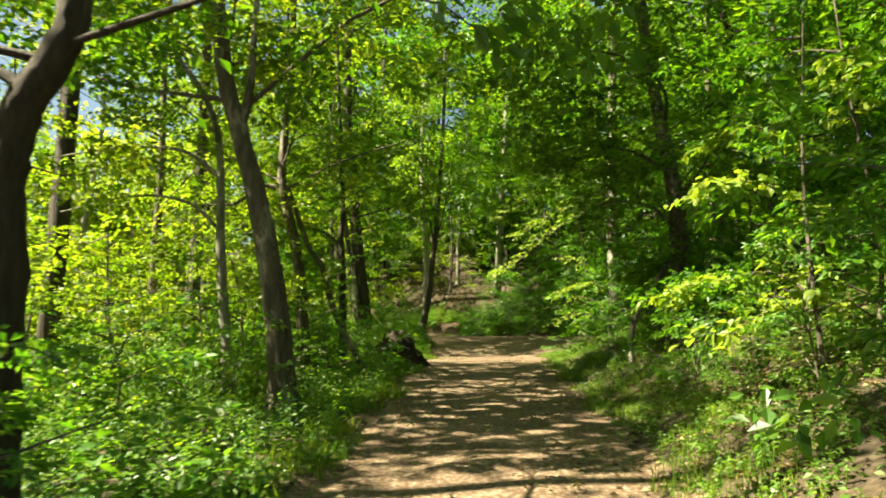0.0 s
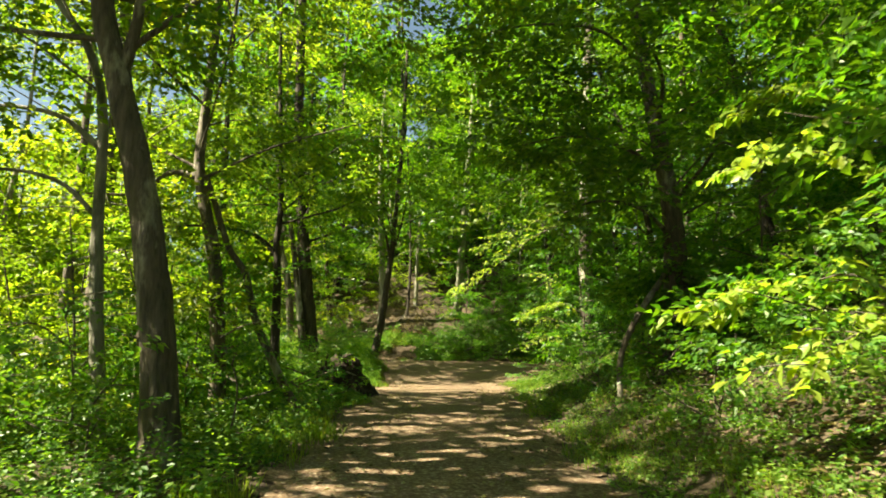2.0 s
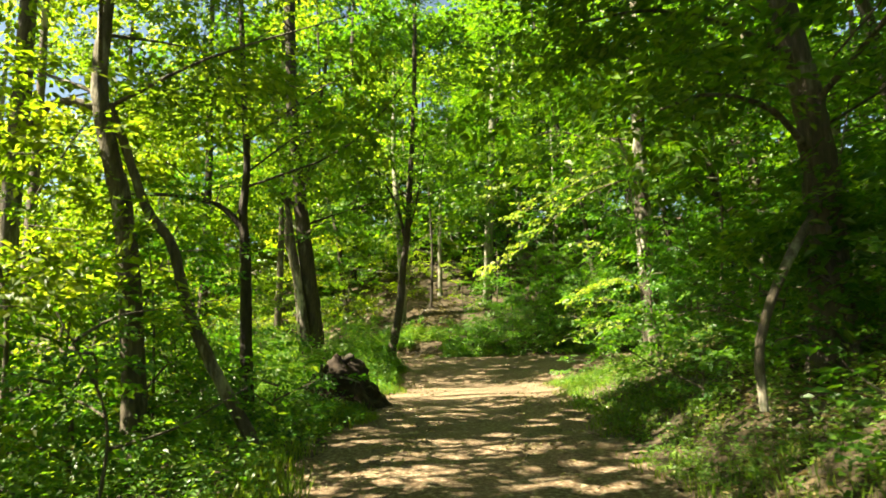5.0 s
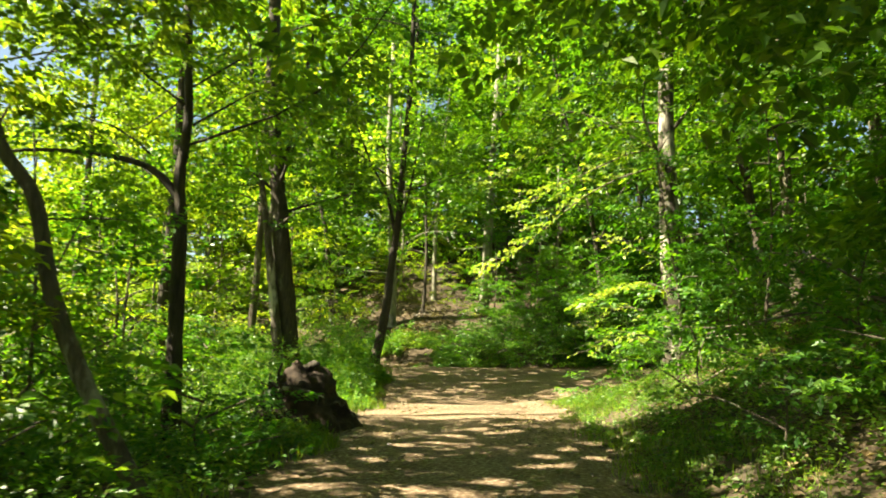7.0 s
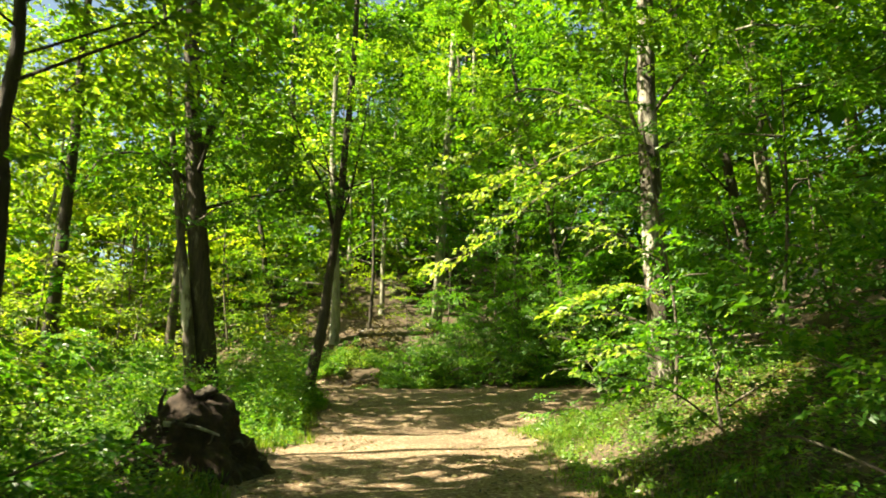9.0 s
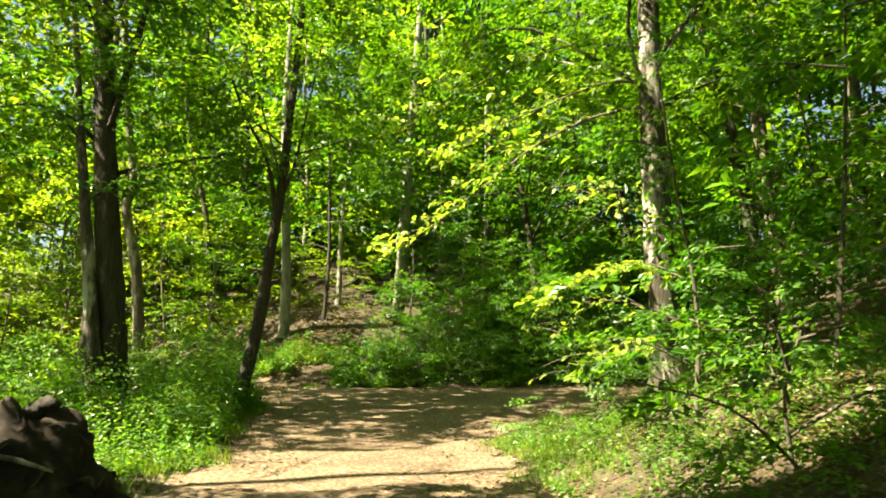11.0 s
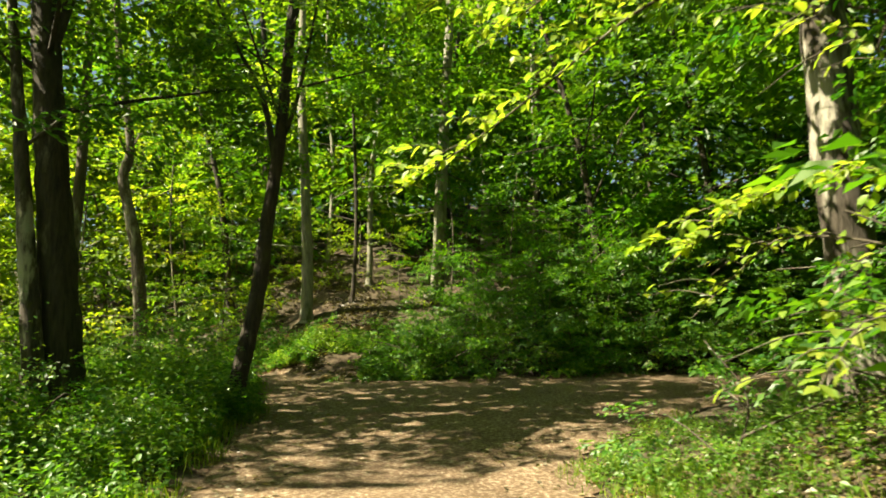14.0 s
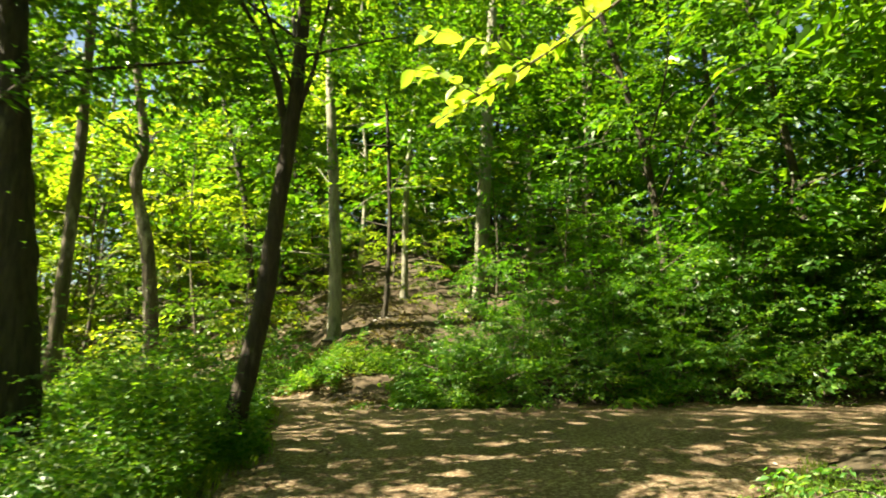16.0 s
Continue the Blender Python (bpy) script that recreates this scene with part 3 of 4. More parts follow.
SHADY, PALE = [SAMPLES[k] for k in (0, 2, 3, 5)], [SAMPLES[k] for k in (1, 4)]
scatter(SHADY, spots(17, -12, 24, 44, 62, 1, 1.5, 2.8), 9, (1.15, 1.5))
scatter(PALE, spots(20, -44, -19, 4, 60, 3, 2, 3.4), 13, (0.9, 1.3))
copies(PALE, spots(6, -12, 20, 45, 60, 15, 1.5, 4) + spots(14, -40, -13, 46, 75, 8, 2, 3.2) + spots(8, -27, -16, 34, 50, 12, 1.5, 2.6), 14, (0.9, 1.35))
copies(SHADY, spots(13, -40, 45, 62, 88, 2, 2, 4.5) + spots(14, 9.5, 26, 2, 29, 4, 2.2, 2.2) + spots(9, 10, 24, 35, 44, 5, 1.5, 2.4)
       + spots(9, 13, 32, 22, 36, 16, 2.0, 2.8) + spots(5, -14, 14, -22, -7, 6, 2.5, 3), 10, (0.9, 1.3))

copies(SHADY, [(12.4, 28.9), (16.5, 30.2), (15.4, 36.2)], 48, (1.1, 1.35))
copies(SHADY, spots(7, -20, 9, 55, 63, 18, 1.5, 3.4), 19, (1.6, 1.85))

# ---- saplings and shrubs ----
SAPLINGS = []
for k in range(7):
    rng = np.random.default_rng(300 + k)
    tall = [4.5, 3.6, 5.5, 3.0, 4.0, 4.6, 3.4][k]
    SAPLINGS.append(build_tree("sapling", (0, -300 - 8 * k, 0), [(0, 0, -0.1), (rng.normal(0, 0.15), rng.normal(0, 0.15), tall * 0.5), (rng.normal(0, 0.3), rng.normal(0, 0.3), tall)],
                               0.035, 0.01, TWIG, "young beech sapling with layered green sprays", limbs=7, low=0.08, limb_len=1.9, sprays=11, seed=310 + k, rise=0.12,
                               spray_size=0.8, leafmat=LEAF_VALLEY_LIT if k > 4 else LEAF_LOW, sides=6, flare=0.1, templates=SPRAYS_FINE, group="saplings", category="sapling"))
SHRUBS = []
for k in range(5):
    rng = np.random.default_rng(400 + k)
    tall = [1.3, 1.0, 1.7, 0.8, 1.4][k]
    SHRUBS.append(build_tree("shrub", (0, -200 - 6 * k, 0), [(0, 0, -0.05), (rng.normal(0, 0.1), rng.normal(0, 0.1), tall * 0.5), (rng.normal(0, 0.15), rng.normal(0, 0.15), tall)],
                             0.02, 0.006, TWIG, "leafy green woodland shrub", limbs=5, low=0.03, limb_len=1.1, sprays=10, seed=410 + k, rise=0.35,
                             spray_size=0.55, leafmat=LEAF_LOW if k % 2 else LEAF_HERB, sides=5, flare=0, templates=SPRAYS_FINE, group="shrubs", category="shrub"))

def dim(x, y):
    return (x > 3.5 or not sunny(x, y, 4.5)) and not (3.5 < x < 5.8 and 16.5 < y < 21)


def dim_low(x, y):
    return (x > 3.5 or not sunny(x, y, 1.4)) and not (-3.0 < x < -0.4 and 17.6 < y < 21)


def open_slope(x, y):
    """Leaves the litter slope behind the bend bare."""
    return not (-4.5 < x < 3.0 and y < 49)


young = spots(34, 4.0, 12, 3, 24, 21, 1.2, 0.95, dim) + spots(22, -9, 12, 38.5, 54, 22, 0.8, 1.4, open_slope) + spots(16, 5, 16, 34.8, 40, 24, 0.8, 1.0)
scatter(SAPLINGS[:5], young, 25, (0.75, 1.2))
scatter(SAPLINGS[5:], spots(36, -14, -4.2, 3, 38, 23, 2.2, 1.2, dim), 26, (0.8, 1.35))
copies(SAPLINGS[:5], [(-3.6, 16.2), (-4.3, 17.6), (-3.9, 19.2), (-4.6, 15.4), (-5.0, 20.4)], 46, (0.75, 1.0))
copies(SAPLINGS[5:], spots(5, -5, 2.6, 39.5, 47, 38, 0.6, 1.8), 39, (0.7, 1.15))
copies(SAPLINGS[5:], spots(14, -15, -5.5, 41.5, 58, 27, 1.0, 2.0), 28, (1.7, 2.6))
low_spots = (spots(50, -7, -1.6, 3, 36, 31, 0.85, 0.7, dim_low) + spots(34, 3, 9, 3, 24, 32, 0.9, 0.75, dim_low) + spots(12, 1.2, 7, 33.9, 35, 33, 0.3, 0.5) + spots(8, 7, 15, 33.9, 35, 36, 0.3, 0.7)
             + spots(8, -10, -6, 6, 38, 34, 1, 1.4) + spots(12, -6, 10, 38, 48, 35, 0.8, 1.6, open_slope))
scatter(SHRUBS, low_spots, 37, (0.75, 1.25))
copies(SHRUBS, spots(7, 2.2, 9, 34.0, 35.0, 29, 0.3, 0.65), 30, (0.9, 1.5))
BUSHES = []
for k in range(3):
    rng = np.random.default_rng(450 + k)
    tall = [2.5, 3.1, 3.7][k]
    stems = [([(0, 0, 0), (0.3 * math.cos(a), 0.3 * math.sin(a), tall * 0.3), (0.75 * math.cos(a), 0.75 * math.sin(a), tall * rng.uniform(0.6, 0.85))], 0.025, 0.008) for a in np.arange(4) * 1.57 + rng.uniform(0, 1.5)]
    BUSHES.append(build_tree("bush", (0, -150 - 8 * k, 0), [(0, 0, -0.1), (rng.normal(0, 0.1), rng.normal(0, 0.1), tall * 0.5), (rng.normal(0, 0.2), rng.normal(0, 0.2), tall)],
                             0.03, 0.008, TWIG, "dense dark green bush at the foot of the slope", limbs=8, low=0.05, limb_len=1.5, sprays=12, seed=460 + k, rise=0.3, fixed=stems,
                             spray_size=0.75, leafmat=LEAF_LOW, sides=5, flare=0, templates=SPRAYS_FINE, group="bushes at the bend", category="bush"))
bend = np.random.default_rng(47)
for k in range(15):
    x = 2.6 + 0.8 * k + bend.normal(0, 0.2)
    y = 35.2 + 0.6 * (k % 3) + bend.normal(0, 0.25)
    m = pose(x, y, h(x, y), 0, 0, bend.uniform(0, 360)) @ Matrix.Scale(np.interp(x, [2.6, 4, 7, 14], [0.5, 0.75, 1.1, 1.25]) * bend.uniform(0.85, 1.15), 4)
    (BUSHES[k] if k < 3 else copy_thing(BUSHES[k % 3], m)).matrix_basis = m

# ---- ground cover ----
def side_of(x, y):
    return np.maximum(left_edge(y) - x, x - right_edge(y))


def sample(n, x0, x1, y0, y1, near, far, rng, clump=0.0):
    x, y = rng.uniform(x0, x1, n * 4), rng.uniform(y0, y1, n * 4)
    d = side_of(x, y) + 0.25 * np.sin(1.7 * y + x) * np.sin(0.6 * y)
    ok = (d > near) & (d < far)
    if clump:
        f = np.sin(1.9 * x + 0.8 * y) + np.sin(1.3 * y - 1.1 * x + 2) + np.sin(3.7 * x) * np.sin(3.1 * y)
        ok &= f > rng.normal(clump, 0.6, n * 4)
    return x[ok][:n], y[ok][:n]


def herbs(name, n, box, near, far, tall, leaf, label, seed, mat=None, per=14, clump=0.0):
    """Many small leafy plants: whorls of leaves up each stem."""
    rng = np.random.default_rng(seed)
    x, y = sample(n, *box, near, far, rng, clump)
    z = height(x, y)
    n = len(x)
    tuft = 0.55 + 0.4 * np.clip(np.sin(2.1 * x + 1.3 * y) + np.sin(1.7 * y - 2.6 * x + 1), 0, 2)
    ht = tall * tuft * rng.uniform(0.4, 1.2, n) * np.clip(0.45 + 0.6 * side_of(x, y), 0.3, 1.1)
    f = np.tile((np.arange(per) + 0.5) / per, (n, 1)) + rng.normal(0, 0.03, (n, per))
    ang = rng.uniform(0, 6.28, (n, 1)) + np.arange(per)[None] * 1.9 + rng.normal(0, 0.4, (n, per))
    lean = rng.normal(0, 0.22, (n, 1, 2))
    pos = np.zeros((n, per, 3))
    pos[..., 0] = x[:, None] + lean[..., 0] * f * ht[:, None] + 0.03 * np.cos(ang)
    pos[..., 1] = y[:, None] + lean[..., 1] * f * ht[:, None] + 0.03 * np.sin(ang)
    pos[..., 2] = z[:, None] + f * ht[:, None]
    way = np.stack([np.cos(ang), np.sin(ang), rng.normal(0.0, 0.35, (n, per))], -1)
    way /= np.linalg.norm(way, axis=-1)[..., None]
    nor = np.stack([rng.normal(0, 0.35, (n, per)), rng.normal(0, 0.35, (n, per)), np.ones((n, per))], -1)
    size = leaf * rng.uniform(0.6, 1.35, (n, per)) * (1.15 - 0.5 * f)
    v = leaf_verts(pos.reshape(-1, 3), way.reshape(-1, 3), nor.reshape(-1, 3), size.ravel(), 0.1, 0.6)
    tagged(new(name, raw_mesh(name, v.reshape(-1, 3), leaf_tris(len(v)), mat or LEAF_HERB)), label, "undergrowth", kind="stuff")


def blades(name, n, box, near, far, tall, label, seed):
    rng = np.random.default_rng(seed)
    x, y = sample(n, *box, near, far, rng, -0.3)
    n = len(x)
    a = rng.uniform(0, 6.28, n)
    tilt = rng.uniform(0.1, 0.75, n)
    way = np.stack([np.cos(a) * tilt, np.sin(a) * tilt, np.ones(n)], 1)
    way /= np.linalg.norm(way, axis=1)[:, None]
    nor = np.stack([np.cos(a), np.sin(a), 0.4 * np.ones(n)], 1)
    v = leaf_verts(np.stack([x, y, height(x, y) - 0.01], 1), way, nor, tall * rng.uniform(0.4, 1.2, n), 0.02, 0.055)
    tagged(new(name, raw_mesh(name, v.reshape(-1, 3), leaf_tris(len(v)), GRASS)), label, "grass", kind="stuff")


def litter(name, n, box, near, far, label, seed, leaf=0.085, lift=0.012, on=height):
    rng = np.random.default_rng(seed)
    x, y = sample(n, *box, near, far, rng, -0.2)
    n = len(x)
    a = rng.uniform(0, 6.28, n)
    way = np.stack([np.cos(a), np.sin(a), rng.normal(0, 0.22, n)], 1)
    way /= np.linalg.norm(way, axis=1)[:, None]
    nor = np.stack([rng.normal(0, 0.3, n), rng.normal(0, 0.3, n), np.ones(n)], 1)
    v = leaf_verts(np.stack([x, y, on(x, y) + lift], 1), way, nor, leaf * rng.uniform(0.6, 1.4, n), 0.14, 0.6)
    tagged(new(name, raw_mesh(name, v.reshape(-1, 3), leaf_tris(len(v)), LITTER)), label, "leaf litter", kind="stuff")


herbs("undergrowth", 5200, (-5.5, -0.3, 2, 36), 0.15, 4.0, 0.62, 0.085, "dense green nettles and herbs on the path verge", 61)
herbs("undergrowth", 2000, (-5.5, -0.3, 24.8, 34), 0.25, 4.2, 1.2, 0.1, "tall dark green nettles under the trees", 66, per=18)
herbs("undergrowth", 550, (-2.2, -0.3, 26.2, 32), 0.1, 1.3, 1.9, 0.1, "tall nettles round the foot of the leaning tree", 67, per=18)
herbs("undergrowth", 1500, (-14, -4.5, 2, 40), 3.0, 12, 0.9, 0.17, "deep green undergrowth on the valley side", 62)
herbs("undergrowth", 4600, (1.5, 7.5, 2, 27), 0.15, 5.5, 0.34, 0.07, "low yellow-green herbs scattered on the bank", 63, LEAF_VERGE_LIT, clump=0.0)
herbs("undergrowth", 900, (1.0, 14, 33.6, 36.2), 0.2, 2.4, 0.75, 0.12, "rank green plants along the bend", 64)
herbs("undergrowth", 900, (-7, 12, 36, 48), 0.5, 12, 0.4, 0.13, "sparse green plants on the leaf-strewn slope", 65, clump=0.8)
herbs("undergrowth", 420, (-4, 3, 35.6, 39.5), 0.2, 6, 0.45, 0.12, "bright green plants at the foot of the slope", 68, clump=0.3)
herbs("undergrowth", 240, (-1.6, 1.2, 36.2, 38.2), 0.1, 5, 0.4, 0.12, "sunlit yellow-green plants where the path turns off", 69, LEAF_VERGE_LIT)
blades("grass", 9000, (-2.2, 0.6, 2, 34), -0.1, 0.7, 0.22, "green grass fringe along the path", 71)
blades("grass", 13000, (1.5, 6.5, 2, 30), -0.1, 1.3, 0.17, "sunlit yellow-green grass verge along the path", 72)
litter("leaf_litter", 14000, (2, 8, 2, 27), 0.2, 6, "dry brown leaves lying on the bank", 81, 0.095)
litter("leaf_litter", 16000, (-9, 12, 34.5, 50), 0.3, 14, "dry brown beech leaves covering the slope", 82, 0.13)
litter("leaf_litter", 9000, (-6, 3.5, 34.5, 43), 0.0, 9, "dry brown leaves covering the foot of the slope", 84, 0.12)
litter("leaf_litter", 5500, (-2, 12, 2, 34), -1.3, 0.3, "dry brown leaves along the edges of the path", 83, 0.07, 0.012, path_height)

# ---- overhanging branches ----
def leaf_mesh(seed):
    rng = np.random.default_rng(seed)
    rows = [(0.0, 0.02), (0.22, 0.24), (0.48, 0.3), (0.75, 0.19), (1.0, 0.0)]
    v, t = [], []
    for x, w in rows:
        droop = -0.18 * x * x + rng.normal(0, 0.01)
        v += [(x, -w, droop + 0.1 * w / 0.3), (x, 0, droop), (x, w, droop + 0.1 * w / 0.3)]
    for i in range(len(rows) - 1):
        a = i * 3
        for k in (0, 1):
            t += [(a + k, a + k + 3, a + k + 4), (a + k, a + k + 4, a + k + 1)]
    return raw_mesh("leaf", v, t, LEAF_SUNLIT, True)


LEAVES = [leaf_mesh(k) for k in range(4)]


def leafy_branch(root, pts, r, leaves, size, seed, twigs=9, reach=0.55):
    """A branch with side twigs in a flat layer, every leaf an object of its own."""
    rng = np.random.default_rng(seed)
    o = np.array(root.matrix_basis.translation)
    p = [np.array(q) - o for q in pts]
    c = spline(p, 8)
    branch = part("branch", tube("branch", p, r, 0.004, TWIG, steps=5, sides=5, rng=rng), root, "long drooping branch with leaves coloured pale as if sunlit")
    places = []
    for k in range(twigs):
        i = max(1, int((0.1 + 0.87 * k / twigs) * (len(c) - 1)))
        d = c[min(i + 1, len(c) - 1)] - c[i - 1]
        a = math.atan2(d[1], d[0]) + (1 if k % 2 else -1) * rng.uniform(0.5, 1.0)
        ln = reach * rng.uniform(0.6, 1.2)
        e = c[i] + np.array([math.cos(a) * ln, math.sin(a) * ln, rng.normal(-0.08, 0.1)])
        m = (c[i] + e) / 2 + (0, 0, 0.05)
        part("twig", tube("twig", [c[i], m, e], 0.006, 0.002, TWIG, steps=3, sides=4, rng=rng), branch)
        places.append((c[i], m, e, a))
    for n in range(leaves):
        if n % 4 == 0:
            i = int(rng.uniform(0.3, 1) * (len(c) - 1))
            q, a = c[i], math.atan2(*(c[i] - c[i - 1])[1::-1])
        else:
            b, m, e, a = places[n % len(places)]
            s = rng.uniform(0.1, 1.02)
            q = b + (e - b) * s + np.array([0, 0, 0.05 * 4 * s * (1 - s)])
        ob = part("leaf", LEAVES[n % 4], branch)
        turn = a + (1 if rng.random() < 0.5 else -1) * rng.uniform(0.2, 1.2)
        ob.matrix_basis = (Matrix.Translation(q + rng.normal(0, 0.015, 3)) @ Euler((rng.normal(0, 0.4), rng.normal(0.35, 0.35), turn)).to_matrix().to_4x4()
                           @ Matrix.Scale(size * rng.uniform(0.65, 1.25), 4))
    return branch


def branchy_sapling(base, tall, branches, label, seed):
    x, y = base
    b = (x, y, h(x, y) - 0.05)
    root = build_tree("sapling", b, [(0, 0, 0), (0.12, 0.05, tall * 0.3), (-0.05, 0.1, tall * 0.65), (-0.3, -0.05, tall)], 0.032, 0.012, TWIG, label, limbs=6, low=0.15, limb_len=1.7, sprays=9,
                      seed=seed, rise=0.1, spray_size=0.62, leafmat=LEAF_LOW, sides=7, flare=0.1, templates=SPRAYS_FINE, category="sapling")
    for k, (pts, n, size) in enumerate(branches):
        leafy_branch(root, [(x - 0.05, y, pts[0][2] - 0.25)] + pts, 0.013, n + 90, size, seed * 10 + k, 13)
    return root


branchy_sapling((5.1, 7.6), 4.2, [
    ([(4.4, 7.6, 2.0), (3.6, 7.6, 1.98), (3.0, 7.6, 1.82), (2.6, 7.55, 1.6)], 150, 0.15),
    ([(4.4, 7.3, 1.75), (3.8, 7.1, 1.65), (3.3, 7.0, 1.45), (3.0, 6.95, 1.2)], 90, 0.14),
    ([(4.4, 7.7, 2.9), (3.7, 7.6, 3.1), (3.2, 7.5, 3.0), (2.9, 7.45, 2.8)], 130, 0.13),
    ([(4.6, 7.9, 3.6), (4.2, 8.1, 3.9), (3.8, 8.3, 3.9), (3.5, 8.4, 3.7)], 130, 0.13),
    ([(4.8, 7.4, 4.0), (4.6, 6.9, 4.2), (4.3, 6.4, 4.1), (4.0, 6.0, 3.8)], 110, 0.13)], "beech sapling reaching branches with sunlit-coloured leaves over the verge", 91)
branchy_sapling((5.4, 21.2), 4.6, [
    ([(5.1, 21.6, 2.62), (4.6, 21.9, 2.55), (4.1, 22.0, 2.3), (3.67, 22.0, 1.95)], 170, 0.105),
    ([(4.7, 21.0, 1.6), (4.2, 20.7, 1.55), (3.8, 20.4, 1.4), (3.5, 20.2, 1.2)], -20, 0.095),
    ([(4.9, 21.6, 2.1), (4.5, 21.9, 2.15), (4.2, 22.0, 1.9), (3.9, 22.1, 1.6)], -30, 0.095),
    ([(4.8, 21.1, 3.2), (4.3, 21.0, 3.4), (4.2, 20.9, 3.4), (3.9, 20.8, 3.2)], -30, 0.095)], "sunlit beech sapling beside the path", 92)
leafy_branch(BANK_TREE, [(6.25, 23.55, 5.6), (5.2, 23.5, 5.3), (4.2, 23.5, 4.75), (3.3, 23.45, 4.0), (2.5, 23.4, 3.35), (1.7, 23.4, 2.82)], 0.03, 300, 0.125, 93, 22, 0.8)
leafy_branch(BANK_TREE, [(6.25, 23.5, 5.9), (5.4, 23.2, 5.8), (4.3, 23.1, 5.3), (3.3, 23.2, 4.8), (2.5, 23.3, 4.2)], 0.028, 260, 0.12, 94, 20, 0.8)
leafy_branch(BANK_TREE, [(6.25, 23.5, 6.6), (5.0, 23.8, 6.7), (3.8, 24.0, 6.2), (2.8, 24.1, 5.6), (2.0, 24.1, 5.0)], 0.028, 240, 0.125, 95, 20, 0.8)

# ---- uprooted stump ----
def uprooted_stump(x, y):
    z = h(x, y)
    root = thing("uprooted_stump", (x, y, z), "dark upturned stump with soil and broken roots", "stump")
    bm = bmesh.new()
    bmesh.ops.create_icosphere(bm, subdivisions=5, radius=1.0)
    for v in bm.verts:
        p = v.co.copy()
        n = noise.fractal(p * 1.9, 1.0, 2.0, 5) * 0.2 + noise.noise(p * 6) * 0.1 + noise.noise(p * 14) * 0.1
        up = max(p.z, 0.0)
        side = math.hypot(p.x, p.y) + 1e-6
        # root plate standing on edge: steep sides, a blunt uneven top, a foot that spreads out
        r = (0.98 - 0.62 * up ** 1.2 + 0.16 * (1 - up) ** 6) * min(1.0, side * 1.9) * (1 + n)
        v.co = Vector((p.x / side * r * (0.94 if p.x < 0 else 0.84) - 0.06 * up, p.y / side * r * 0.6, 0.94 * up ** 1.1 * (1 + 0.9 * n) - 0.12 * (p.z < 0)))
    me = bpy.data.meshes.new("soil_mound")
    bm.to_mesh(me)
    bm.free()
    me.materials.append(SOIL)
    for f in me.polygons:
        f.use_smooth = True
    part("soil_mound", me, root)
    rng = np.random.default_rng(7)
    for k in range(46):
        a = rng.uniform(0, 6.28)
        f = rng.uniform(0.1, 0.95)
        r = 0.9 - 0.5 * f ** 1.5
        b = np.array([r * 0.9 * math.cos(a) - 0.12 * f, r * 0.58 * math.sin(a), 0.8 * f])
        d = np.array([0.6 * math.cos(a), 0.5 * math.sin(a), rng.uniform(-0.9, 0.15)])
        ln = rng.uniform(0.12, 0.42)
        thick = rng.uniform(0.007, 0.03)
        part("root", tube("root", [b * 0.8, b + d * ln * 0.35, b + d * ln * 0.7 + rng.normal(0, 0.05, 3), b + d * ln + rng.normal(0, 0.09, 3)], thick, 0.004, BARK_GREY if k % 3 == 0 else BARK_DARK, steps=3, sides=6, rng=rng), root)
    part("root", tube("root", [(-0.06, 0, 0.62), (0.0, 0, 0.86), (0.09, 0.02, 0.98), (0.2, 0.0, 0.99)], 0.13, 0.05, BARK_DARK, steps=4, sides=8, knobs=0.14, rng=rng), root, "broken root stub on top")
    part("root", tube("root", [(-0.42, 0.05, 0.5), (-0.47, 0.04, 0.8), (-0.42, 0.05, 1.0)], 0.05, 0.018, BARK_DARK, steps=4, sides=7, knobs=0.12, rng=rng), root)
    part("root", tube("root", [(-0.3, -0.32, 0.62), (0.05, -0.4, 0.6), (0.38, -0.36, 0.48)], 0.035, 0.012, BARK_FLAKE, steps=4, sides=7, knobs=0.12, rng=rng), root)


uprooted_stump(-1.36, 20.1)


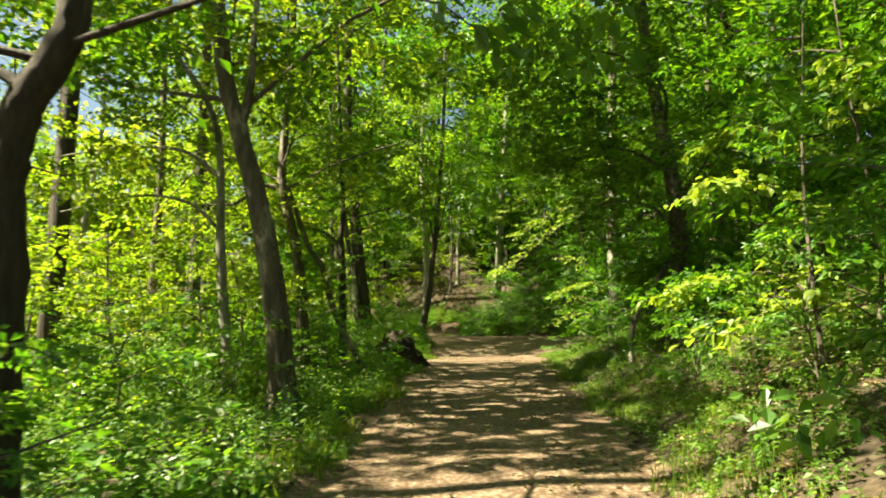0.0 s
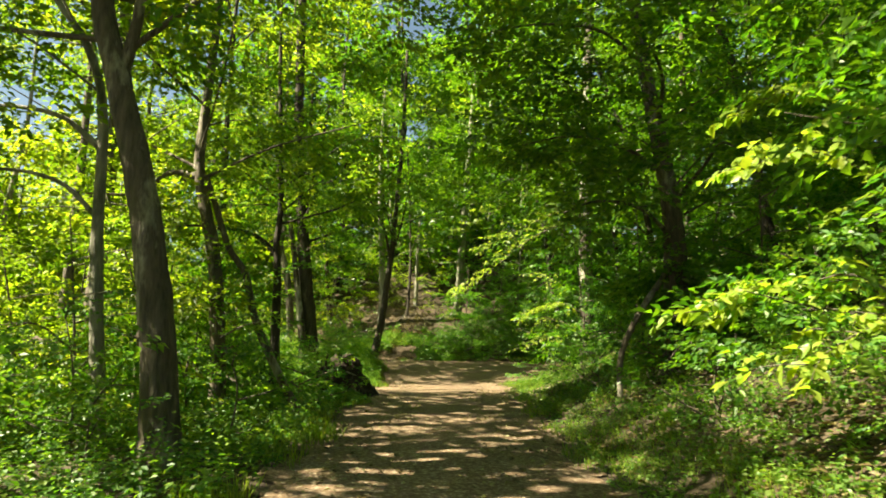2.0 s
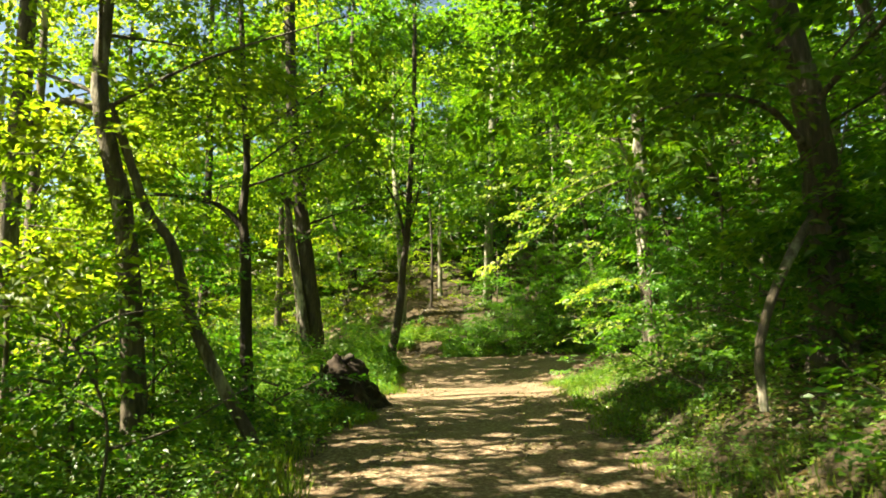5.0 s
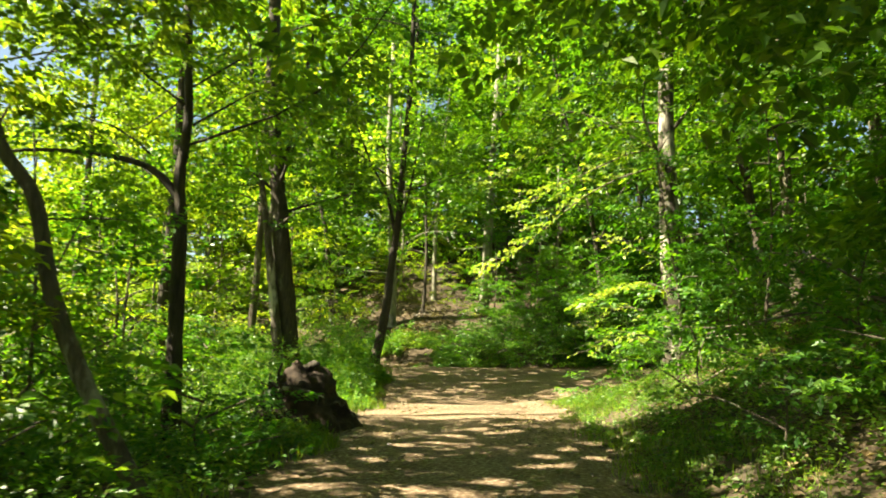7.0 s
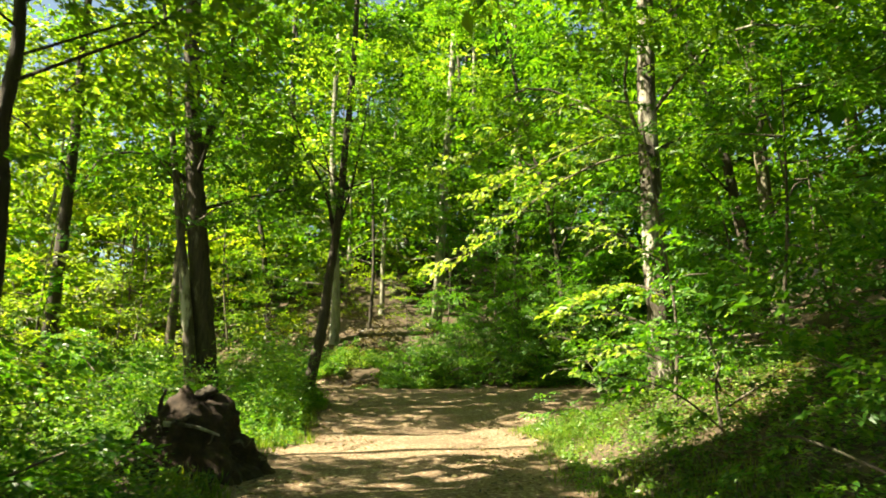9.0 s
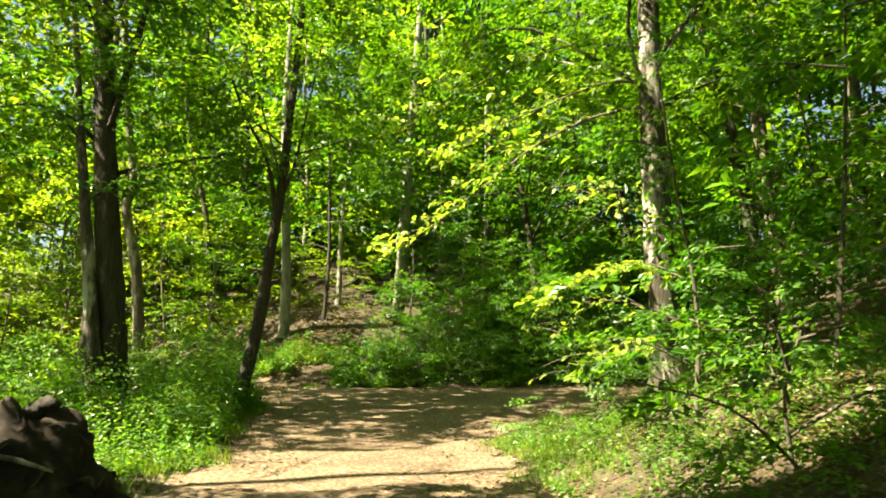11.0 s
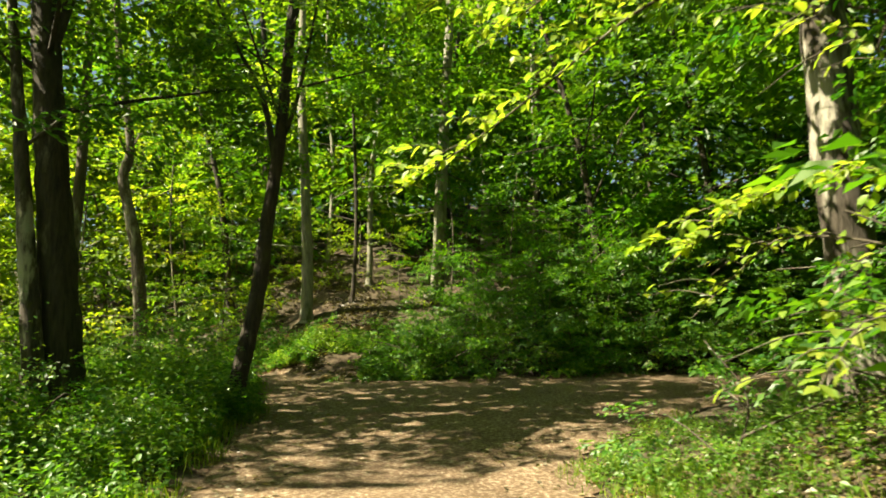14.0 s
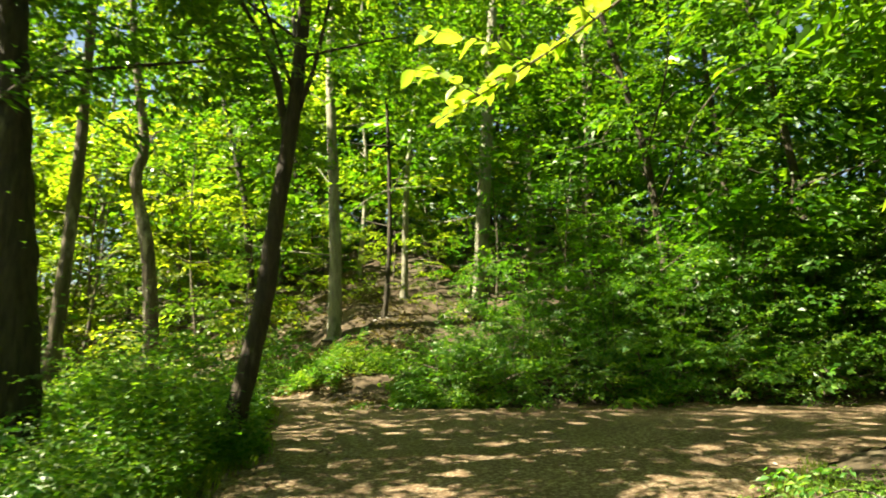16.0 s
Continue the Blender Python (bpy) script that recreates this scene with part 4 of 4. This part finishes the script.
# ---- single plants beside the path ----
def leafy_plant(x, y, tall, leaves, size, label, seed, mat_leaves, category="plant", spread=0.5):
    rng = np.random.default_rng(seed)
    root = thing("plant", (x, y, h(x, y) - 0.01), label, category, "verge plants")
    stems = max(1, leaves // 12)
    for k in range(stems):
        a = rng.uniform(0, 6.28)
        lean = rng.uniform(0.05, 0.3) * tall
        top = np.array([lean * math.cos(a), lean * math.sin(a), tall * rng.uniform(0.75, 1.1)])
        part("stem", tube("stem", [(0.04 * math.cos(a), 0.04 * math.sin(a), 0), top * 0.5 + (0, 0, 0.03), top], 0.006, 0.002, LEAF_HERB, steps=4, sides=5, rng=rng), root)
        for n in range(leaves // stems):
            f = (n + 1) / (leaves // stems)
            q = top * f + (0.04 * math.cos(a) * (1 - f), 0.04 * math.sin(a) * (1 - f), 0)
            ob = part("leaf", mat_leaves[n % len(mat_leaves)], root)
            ob.matrix_basis = (Matrix.Translation(q) @ Euler((rng.normal(0, 0.25), rng.normal(0.15, 0.3), n * 2.4 + rng.normal(0, 0.3))).to_matrix().to_4x4()
                               @ Matrix.Scale(size * rng.uniform(0.7, 1.2) * (1.1 - spread * f), 4))


HERB_LEAVES = []
for me in LEAVES:
    c = me.copy()
    c.materials[0] = LEAF_HERB
    HERB_LEAVES.append(c)
for k, (x, y) in enumerate([(-2.45, 5.4), (-2.0, 5.2), (-2.7, 5.0), (-1.75, 5.7)]):
    leafy_plant(x, y, 0.55, 14, 0.2, "broad-leaved green plant among the verge herbs", 500 + k, HERB_LEAVES, spread=0.2)
for k, (x, y) in enumerate([(-0.75, 22.7), (-1.0, 23.1), (-0.6, 23.5), (-1.35, 22.6), (-1.2, 23.7), (-0.9, 24.2), (-1.6, 23.2), (-0.55, 24.6), (-1.5, 24.3)]):
    leafy_plant(x, y, 0.6, 26, 0.11, "sunlit nettle standing on the path verge", 520 + k, HERB_LEAVES)
for k, (x, y) in enumerate([(4.15, 23.6), (4.4, 24.1), (4.7, 23.3), (4.3, 24.8), (2.75, 5.6), (3.0, 6.3), (2.7, 6.9)]):
    leafy_plant(x, y, 0.4, 24, 0.09, "small bright green herb on the verge", 540 + k, HERB_LEAVES)
